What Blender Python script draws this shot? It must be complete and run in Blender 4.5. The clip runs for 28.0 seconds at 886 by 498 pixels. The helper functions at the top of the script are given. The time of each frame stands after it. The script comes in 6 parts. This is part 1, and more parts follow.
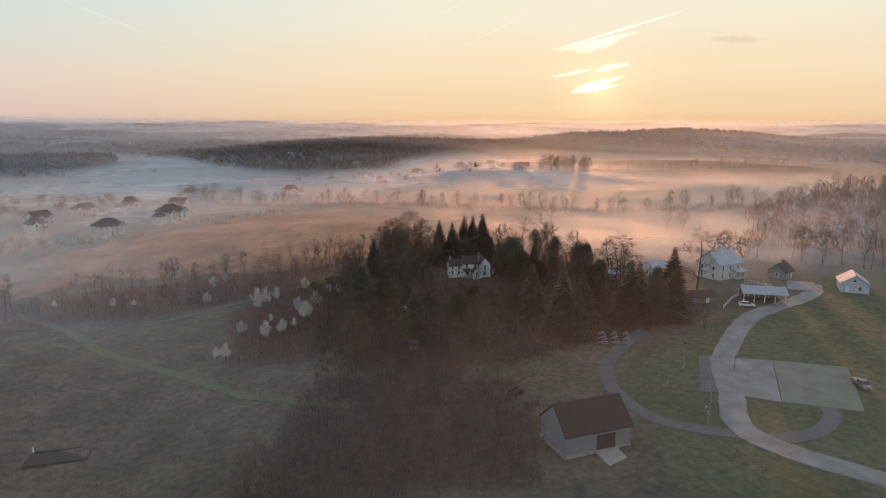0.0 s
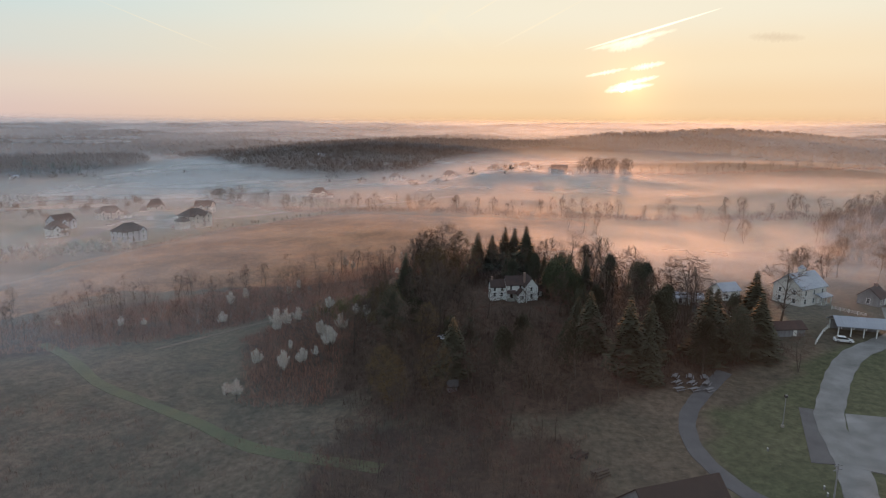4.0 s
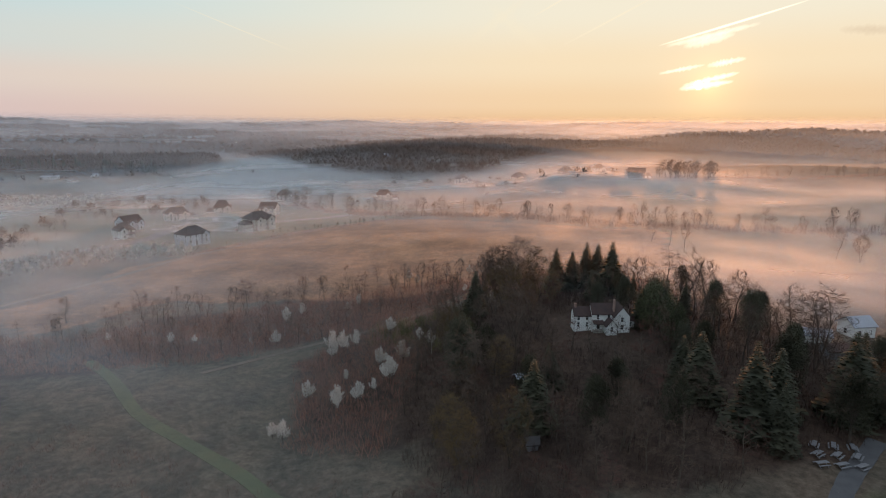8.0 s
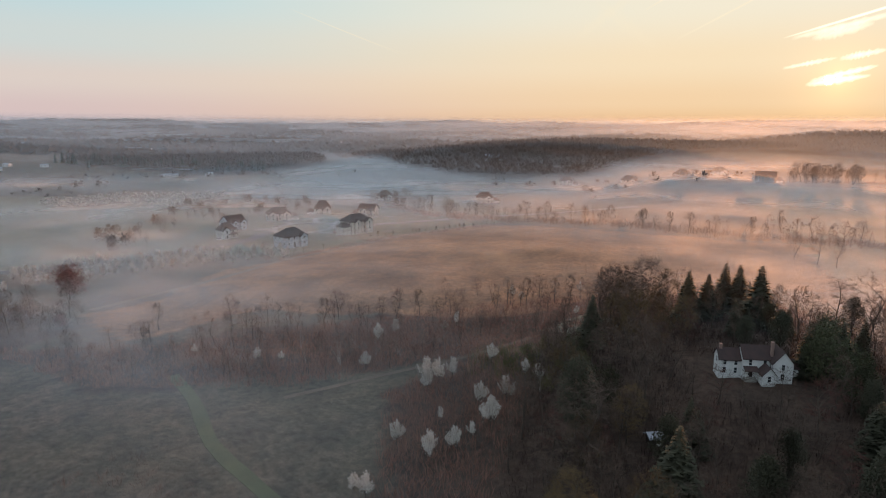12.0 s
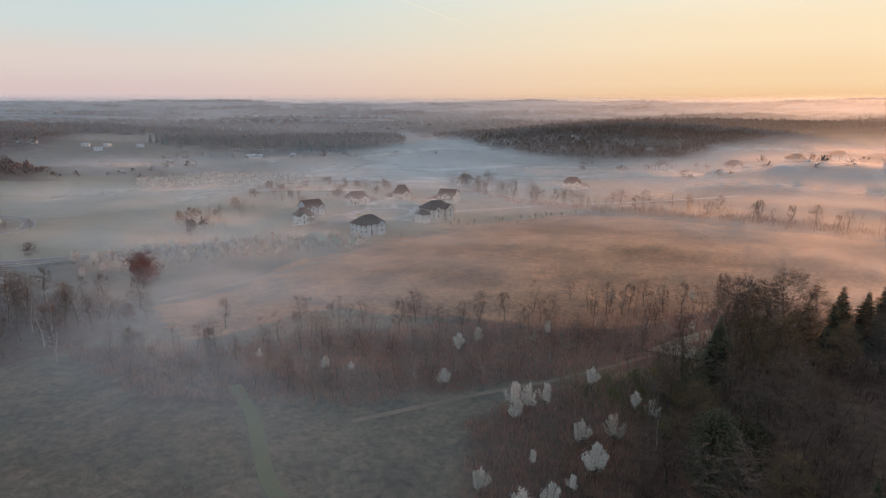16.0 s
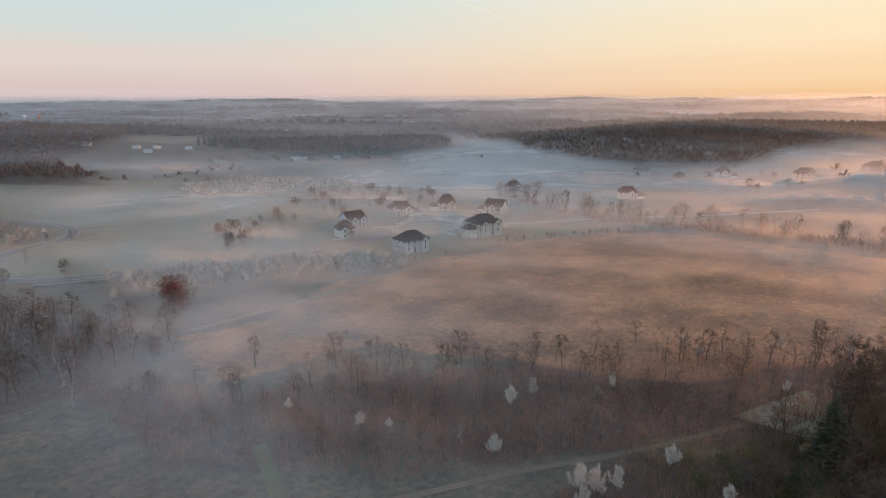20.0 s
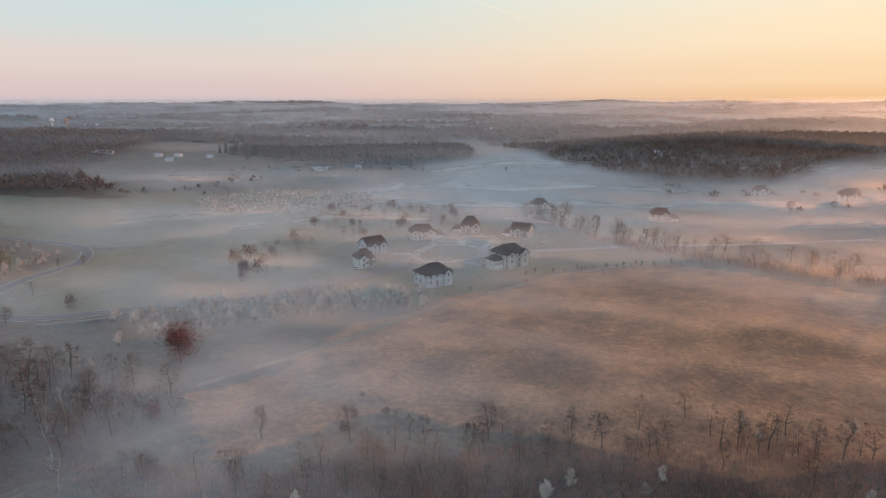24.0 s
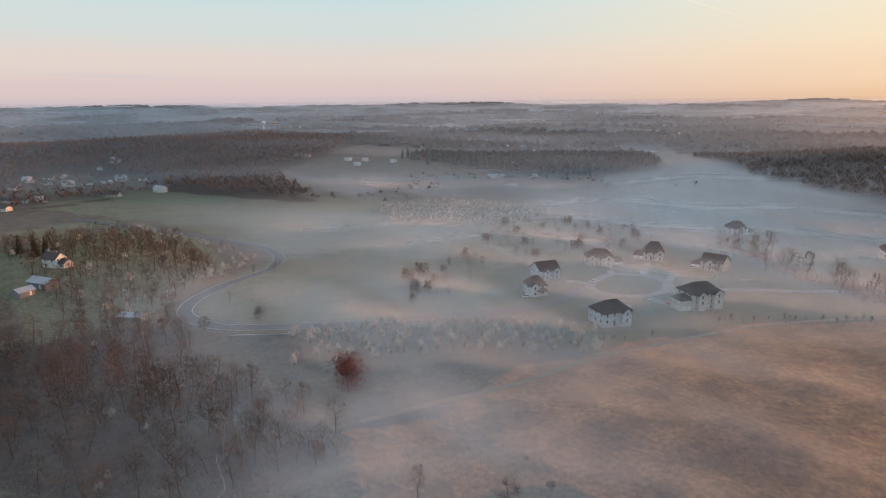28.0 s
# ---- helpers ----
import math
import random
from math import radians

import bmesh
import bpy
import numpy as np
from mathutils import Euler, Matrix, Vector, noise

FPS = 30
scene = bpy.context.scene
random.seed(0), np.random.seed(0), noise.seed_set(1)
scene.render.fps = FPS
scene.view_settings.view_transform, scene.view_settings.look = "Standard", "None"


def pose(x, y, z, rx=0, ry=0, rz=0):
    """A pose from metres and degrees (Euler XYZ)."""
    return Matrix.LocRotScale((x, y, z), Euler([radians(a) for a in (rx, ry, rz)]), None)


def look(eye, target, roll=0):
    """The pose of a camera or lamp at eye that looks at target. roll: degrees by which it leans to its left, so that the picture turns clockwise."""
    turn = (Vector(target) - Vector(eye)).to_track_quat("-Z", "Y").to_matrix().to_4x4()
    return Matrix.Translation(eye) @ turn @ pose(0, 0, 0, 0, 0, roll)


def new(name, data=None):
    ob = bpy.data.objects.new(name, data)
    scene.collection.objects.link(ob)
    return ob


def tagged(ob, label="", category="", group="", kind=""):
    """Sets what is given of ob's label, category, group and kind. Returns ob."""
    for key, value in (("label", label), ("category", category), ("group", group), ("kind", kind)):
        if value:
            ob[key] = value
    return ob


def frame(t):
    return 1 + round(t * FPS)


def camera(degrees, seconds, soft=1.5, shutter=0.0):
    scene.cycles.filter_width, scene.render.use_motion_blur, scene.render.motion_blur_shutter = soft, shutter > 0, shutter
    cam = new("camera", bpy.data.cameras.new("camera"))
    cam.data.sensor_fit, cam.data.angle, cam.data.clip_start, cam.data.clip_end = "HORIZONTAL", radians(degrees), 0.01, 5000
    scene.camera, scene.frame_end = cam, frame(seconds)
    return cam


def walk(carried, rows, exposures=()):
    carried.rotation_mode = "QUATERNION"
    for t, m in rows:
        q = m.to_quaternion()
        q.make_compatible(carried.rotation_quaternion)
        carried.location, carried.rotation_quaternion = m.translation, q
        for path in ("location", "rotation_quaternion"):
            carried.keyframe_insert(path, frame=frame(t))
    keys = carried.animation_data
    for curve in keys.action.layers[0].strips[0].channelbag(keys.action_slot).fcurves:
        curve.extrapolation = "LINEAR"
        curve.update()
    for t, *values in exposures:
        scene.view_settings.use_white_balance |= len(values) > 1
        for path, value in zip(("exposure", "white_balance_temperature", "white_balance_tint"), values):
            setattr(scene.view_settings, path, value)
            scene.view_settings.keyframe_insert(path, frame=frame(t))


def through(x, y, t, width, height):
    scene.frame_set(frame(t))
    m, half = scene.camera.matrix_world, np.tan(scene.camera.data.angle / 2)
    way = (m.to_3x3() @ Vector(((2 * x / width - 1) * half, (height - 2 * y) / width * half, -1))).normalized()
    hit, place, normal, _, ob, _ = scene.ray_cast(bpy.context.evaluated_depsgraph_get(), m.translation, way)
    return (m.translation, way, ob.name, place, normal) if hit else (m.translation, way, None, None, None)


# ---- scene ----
# ---- camera and its flight ----
cam = camera(71.46, 28.0, soft=1.1)
FLIGHT = (
    # seconds, x, y, z, yaw to the left, pitch, roll
    (0, 0.00, 0.00, 67.50, 0.000, -11.109, 0.263), (0.5, -0.40, 3.38, 67.38, 0.185, -11.073, 0.250), (1, -0.79, 6.73, 67.30, 0.390, -11.055, 0.302),
    (1.5, -1.18, 10.04, 67.30, 0.698, -11.053, 0.317), (2, -1.63, 13.25, 67.39, 1.034, -11.054, 0.333), (2.5, -2.12, 16.37, 67.66, 1.447, -11.098, 0.345),
    (3, -2.68, 19.45, 68.00, 1.905, -11.135, 0.312), (3.5, -3.26, 22.44, 68.25, 2.344, -11.125, 0.331), (5.5, -5.26, 34.21, 68.95, 4.263, -11.178, 0.328),
    (6, -5.76, 37.10, 69.15, 4.937, -11.202, 0.380), (6.5, -6.31, 39.97, 69.35, 5.645, -11.203, 0.376), (7, -6.97, 42.87, 69.52, 6.567, -11.218, 0.340),
    (7.5, -7.70, 45.80, 69.65, 7.689, -11.222, 0.390), (8, -8.48, 48.73, 69.71, 8.794, -11.244, 0.305), (8.5, -9.29, 51.65, 69.73, 9.889, -11.262, 0.361),
    (9, -10.16, 54.52, 69.73, 11.014, -11.246, 0.354), (9.5, -11.04, 57.36, 69.76, 12.149, -11.284, 0.343), (10, -11.94, 60.17, 69.77, 13.295, -11.279, 0.289),
    (10.5, -12.85, 63.00, 69.78, 14.473, -11.297, 0.295), (11, -13.85, 65.81, 69.77, 15.639, -11.286, 0.263), (11.5, -14.89, 68.60, 69.80, 16.786, -11.303, 0.210),
    (12, -15.98, 71.35, 69.86, 18.001, -11.309, 0.132), (12.5, -17.14, 74.07, 69.95, 19.176, -11.329, 0.179), (14.5, -22.60, 84.95, 70.41, 23.484, -11.477, 0.077),
    (15, -24.06, 87.71, 70.49, 24.132, -11.831, 0.097), (15.5, -25.58, 90.56, 70.56, 24.760, -12.488, 0.064), (16, -27.21, 93.45, 70.66, 25.414, -13.135, -0.103),
    (16.5, -28.89, 96.20, 70.79, 26.357, -13.317, -0.197), (17, -30.46, 98.79, 71.01, 27.300, -13.331, -0.242), (17.5, -31.82, 101.23, 71.43, 27.896, -13.337, -0.244),
    (18, -33.03, 103.52, 72.12, 28.393, -13.348, -0.307), (18.5, -34.29, 105.75, 73.04, 28.854, -13.324, -0.339), (19, -35.63, 107.96, 74.12, 29.301, -13.355, -0.423),
    (19.5, -37.03, 110.24, 75.29, 29.524, -13.371, -0.393), (20, -38.49, 112.56, 76.57, 29.572, -13.358, -0.347), (20.5, -40.01, 114.89, 77.96, 29.559, -13.352, -0.358),
    (22.5, -46.06, 123.96, 83.70, 29.467, -13.307, -0.293), (23, -47.48, 126.16, 85.21, 29.492, -13.294, -0.295), (23.5, -48.88, 128.24, 86.79, 30.003, -13.307, -0.243),
    (24, -50.31, 130.18, 88.42, 31.563, -13.297, -0.211), (24.5, -51.69, 132.01, 90.09, 33.687, -13.301, -0.294), (25, -53.05, 133.79, 91.77, 35.813, -13.228, -0.314),
    (25.5, -54.46, 135.54, 93.40, 37.927, -13.229, -0.428), (26, -55.95, 137.24, 94.86, 39.999, -13.179, -0.506), (26.5, -57.54, 138.88, 96.11, 42.123, -13.171, -0.516),
    (27, -59.19, 140.49, 97.15, 44.264, -13.182, -0.574), (27.5, -60.88, 142.08, 98.03, 46.349, -13.204, -0.600), (28, -62.57, 143.68, 98.82, 47.781, -13.239, -0.579),
)


def aim(x, y, z, yaw, pitch, roll):
    return Matrix.Translation((x, y, z)) @ pose(0, 0, 0, 0, 0, yaw) @ pose(0, 0, 0, 90 + pitch) @ pose(0, 0, 0, 0, 0, roll)


walk(cam, [(r[0], aim(*r[1:])) for r in FLIGHT], exposures=((0, 0.6), (12, 0.56), (17, 0.62), (28, 0.66)))

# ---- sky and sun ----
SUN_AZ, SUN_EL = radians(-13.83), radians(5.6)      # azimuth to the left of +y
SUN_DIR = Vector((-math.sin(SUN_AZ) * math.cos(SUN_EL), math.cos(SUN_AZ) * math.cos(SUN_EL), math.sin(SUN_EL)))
DISC_DIR = Vector((-math.sin(SUN_AZ) * math.cos(radians(3.53)), math.cos(SUN_AZ) * math.cos(radians(3.53)), math.sin(radians(3.53))))
scene.cycles.transparent_max_bounces = 40


def build_world():
    world = bpy.data.worlds.new("dawn_sky")
    scene.world = world
    world.use_nodes = True
    nt = world.node_tree
    nt.nodes.clear()
    N, Lk = nt.nodes.new, nt.links.new

    def math_node(op, a, b=None, c=None):
        n = N("ShaderNodeMath")
        n.operation = op
        for i, v in enumerate((a, b, c)):
            if v is None:
                continue
            if isinstance(v, (int, float)):
                n.inputs[i].default_value = v
            else:
                Lk(v, n.inputs[i])
        return n.outputs[0]

    def ramp(fac, stops):
        r = N("ShaderNodeValToRGB")
        r.color_ramp.interpolation = "EASE"
        while len(r.color_ramp.elements) < len(stops):
            r.color_ramp.elements.new(0.5)
        for e, (at, col) in zip(r.color_ramp.elements, stops):
            e.position, e.color = at, (*[(v / 255) ** 2.2 for v in col], 1)
        Lk(fac, r.inputs[0])
        return r.outputs[0]

    def step(v, a, b):
        n = N("ShaderNodeMapRange")
        n.interpolation_type = "SMOOTHSTEP"
        n.inputs[1].default_value, n.inputs[2].default_value = a, b
        Lk(v, n.inputs[0])
        return n.outputs[0]

    def mix(fac, a, b, kind="MIX"):
        n = N("ShaderNodeMix")
        n.data_type, n.blend_type = "RGBA", kind
        n.clamp_result = False
        Lk(fac, n.inputs[0]) if not isinstance(fac, float) else setattr(n.inputs[0], "default_value", fac)
        Lk(a, n.inputs[6])
        Lk(b, n.inputs[7])
        return n.outputs[2]

    tc = N("ShaderNodeTexCoord")
    nor = N("ShaderNodeVectorMath")
    nor.operation = "NORMALIZE"
    Lk(tc.outputs["Generated"], nor.inputs[0])
    sep = N("ShaderNodeSeparateXYZ")
    Lk(nor.outputs[0], sep.inputs[0])
    dot = N("ShaderNodeVectorMath")
    dot.operation = "DOT_PRODUCT"
    dot.inputs[1].default_value = DISC_DIR
    Lk(nor.outputs[0], dot.inputs[0])
    el = math_node("MULTIPLY", math_node("ARCSINE", sep.outputs[2]), 180 / math.pi)      # elevation in degrees
    away = math_node("MULTIPLY", math_node("ARCCOSINE", math_node("MINIMUM", dot.outputs["Value"], 0.999999)), 180 / math.pi)
    low = math_node("MULTIPLY", el, 1 / 30)
    warm = ramp(low, [(0.0, (240, 192, 142)), (0.07, (248, 213, 170)), (0.18, (251, 227, 190)), (0.33, (247, 237, 213)), (0.6, (230, 235, 230)), (1.0, (196, 214, 231))])
    cool = ramp(low, [(0.0, (196, 184, 190)), (0.04, (216, 194, 192)), (0.12, (222, 208, 200)), (0.22, (207, 216, 214)), (0.36, (188, 217, 224)), (1.0, (192, 212, 232))])
    near_sun = step(away, 69.0, 8.0)
    band = mix(near_sun, cool, warm)
    zenith = N("ShaderNodeRGB")
    zenith.outputs[0].default_value = (0.8, 0.9, 1.04, 1)
    band = mix(step(el, 26.0, 60.0), band, zenith.outputs[0])
    # the sun's aureole
    glow = math_node("MULTIPLY", math_node("EXPONENT", math_node("MULTIPLY", away, -0.6)), 0.5)
    halo = N("ShaderNodeRGB")
    halo.outputs[0].default_value = (1.0, 0.62, 0.2, 1)
    band = mix(glow, band, halo.outputs[0], "ADD")
    bg_band = N("ShaderNodeBackground")
    Lk(band, bg_band.inputs[0])
    bg_band.inputs[1].default_value = 0.66
    sky = N("ShaderNodeTexSky")
    sky.sky_type = "NISHITA"
    sky.sun_disc = False
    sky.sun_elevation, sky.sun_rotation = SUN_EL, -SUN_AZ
    sky.altitude, sky.air_density, sky.dust_density = 100, 1.0, 1.5
    bg_sky = N("ShaderNodeBackground")
    Lk(sky.outputs[0], bg_sky.inputs[0])
    bg_sky.inputs[1].default_value = 0.1
    blend = N("ShaderNodeMixShader")
    Lk(math_node("MULTIPLY", step(el, 20.0, 60.0), 0.4), blend.inputs[0])
    Lk(bg_band.outputs[0], blend.inputs[1])
    Lk(bg_sky.outputs[0], blend.inputs[2])
    out = N("ShaderNodeOutputWorld")
    Lk(blend.outputs[0], out.inputs[0])


build_world()
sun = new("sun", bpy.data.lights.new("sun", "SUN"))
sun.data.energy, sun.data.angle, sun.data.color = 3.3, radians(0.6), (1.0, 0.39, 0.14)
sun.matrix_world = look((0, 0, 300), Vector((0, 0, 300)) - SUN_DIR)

# ---- materials ----


def lin(r, g, b):
    return (*[(v / 255) ** 2.2 for v in (r, g, b)], 1)


def material(name, base, second=None, scale=1.0, rough=0.9, bump=0.0, detail_scale=8.0, metal=0.0, vary=0.0, spec=0.3, stretch=None, streak=None):
    """A surface of two colours that change at two scales, with fine relief. vary: change from object to object."""
    m = bpy.data.materials.new(name)
    m.use_nodes = True
    nt = m.node_tree
    N, Lk = nt.nodes.new, nt.links.new
    p = nt.nodes["Principled BSDF"]
    p.inputs["Roughness"].default_value, p.inputs["Metallic"].default_value = rough, metal
    p.inputs["Specular IOR Level"].default_value = spec
    second = second or tuple(v * 0.7 for v in base[:3]) + (1,)
    tc, mp = N("ShaderNodeTexCoord"), N("ShaderNodeMapping")
    Lk(tc.outputs["Object"], mp.inputs[0])
    mp.inputs["Scale"].default_value = stretch or (1, 1, 1)
    big, small = N("ShaderNodeTexNoise"), N("ShaderNodeTexNoise")
    for n, s in ((big, scale), (small, scale * detail_scale)):
        n.inputs["Scale"].default_value, n.inputs["Detail"].default_value = s, 5
        Lk(mp.outputs[0], n.inputs["Vector"])
    both = N("ShaderNodeMath")
    both.operation = "MULTIPLY_ADD"
    Lk(small.outputs[0], both.inputs[0])
    both.inputs[1].default_value = 0.6
    half = N("ShaderNodeMath")
    half.operation = "MULTIPLY_ADD"
    Lk(big.outputs[0], half.inputs[0])
    half.inputs[1].default_value, half.inputs[2].default_value = 1.6, -0.6
    Lk(half.outputs[0], both.inputs[2])
    fac = both.outputs[0]
    if vary:
        info, add = N("ShaderNodeObjectInfo"), N("ShaderNodeMath")
        add.operation = "MULTIPLY_ADD"
        Lk(info.outputs["Random"], add.inputs[0])
        add.inputs[1].default_value = vary
        Lk(fac, add.inputs[2])
        fac = add.outputs[0]
    mx = N("ShaderNodeMix")
    mx.data_type = "RGBA"
    Lk(fac, mx.inputs[0])
    mx.inputs[6].default_value, mx.inputs[7].default_value = base, second
    Lk(mx.outputs[2], p.inputs["Base Color"])
    if bump:
        b = N("ShaderNodeBump")
        b.inputs["Strength"].default_value, b.inputs["Distance"].default_value = 0.6, bump
        Lk(small.outputs[0], b.inputs["Height"])
        Lk(b.outputs[0], p.inputs["Normal"])
    return m


def island_material(name, base, second, rough=0.95, through=0.0):
    """For stuff made of many pieces: the tone changes from piece to piece and, slowly, from place to place."""
    m = bpy.data.materials.new(name)
    m.use_nodes = True
    nt = m.node_tree
    N, Lk = nt.nodes.new, nt.links.new
    p = nt.nodes["Principled BSDF"]
    p.inputs["Roughness"].default_value = rough
    p.inputs["Specular IOR Level"].default_value = 0.1
    geo, tc, big = N("ShaderNodeNewGeometry"), N("ShaderNodeTexCoord"), N("ShaderNodeTexNoise")
    big.inputs["Scale"].default_value = 0.03
    Lk(tc.outputs["Object"], big.inputs["Vector"])
    add = N("ShaderNodeMath")
    add.operation = "MULTIPLY_ADD"
    Lk(big.outputs[0], add.inputs[0])
    add.inputs[1].default_value = 1.2
    sub = N("ShaderNodeMath")
    sub.operation = "MULTIPLY_ADD"
    Lk(geo.outputs["Random Per Island"], sub.inputs[0])
    sub.inputs[1].default_value, sub.inputs[2].default_value = 0.7, -0.45
    Lk(sub.outputs[0], add.inputs[2])
    mx = N("ShaderNodeMix")
    mx.data_type = "RGBA"
    Lk(add.outputs[0], mx.inputs[0])
    mx.inputs[6].default_value, mx.inputs[7].default_value = base, second
    Lk(mx.outputs[2], p.inputs["Base Color"])
    if through:                                 # thin dry blades let light through
        tr, both = N("ShaderNodeBsdfTranslucent"), N("ShaderNodeMixShader")
        Lk(mx.outputs[2], tr.inputs[0])
        both.inputs[0].default_value = through
        Lk(p.outputs[0], both.inputs[1])
        Lk(tr.outputs[0], both.inputs[2])
        Lk(both.outputs[0], nt.nodes["Material Output"].inputs[0])
    return m


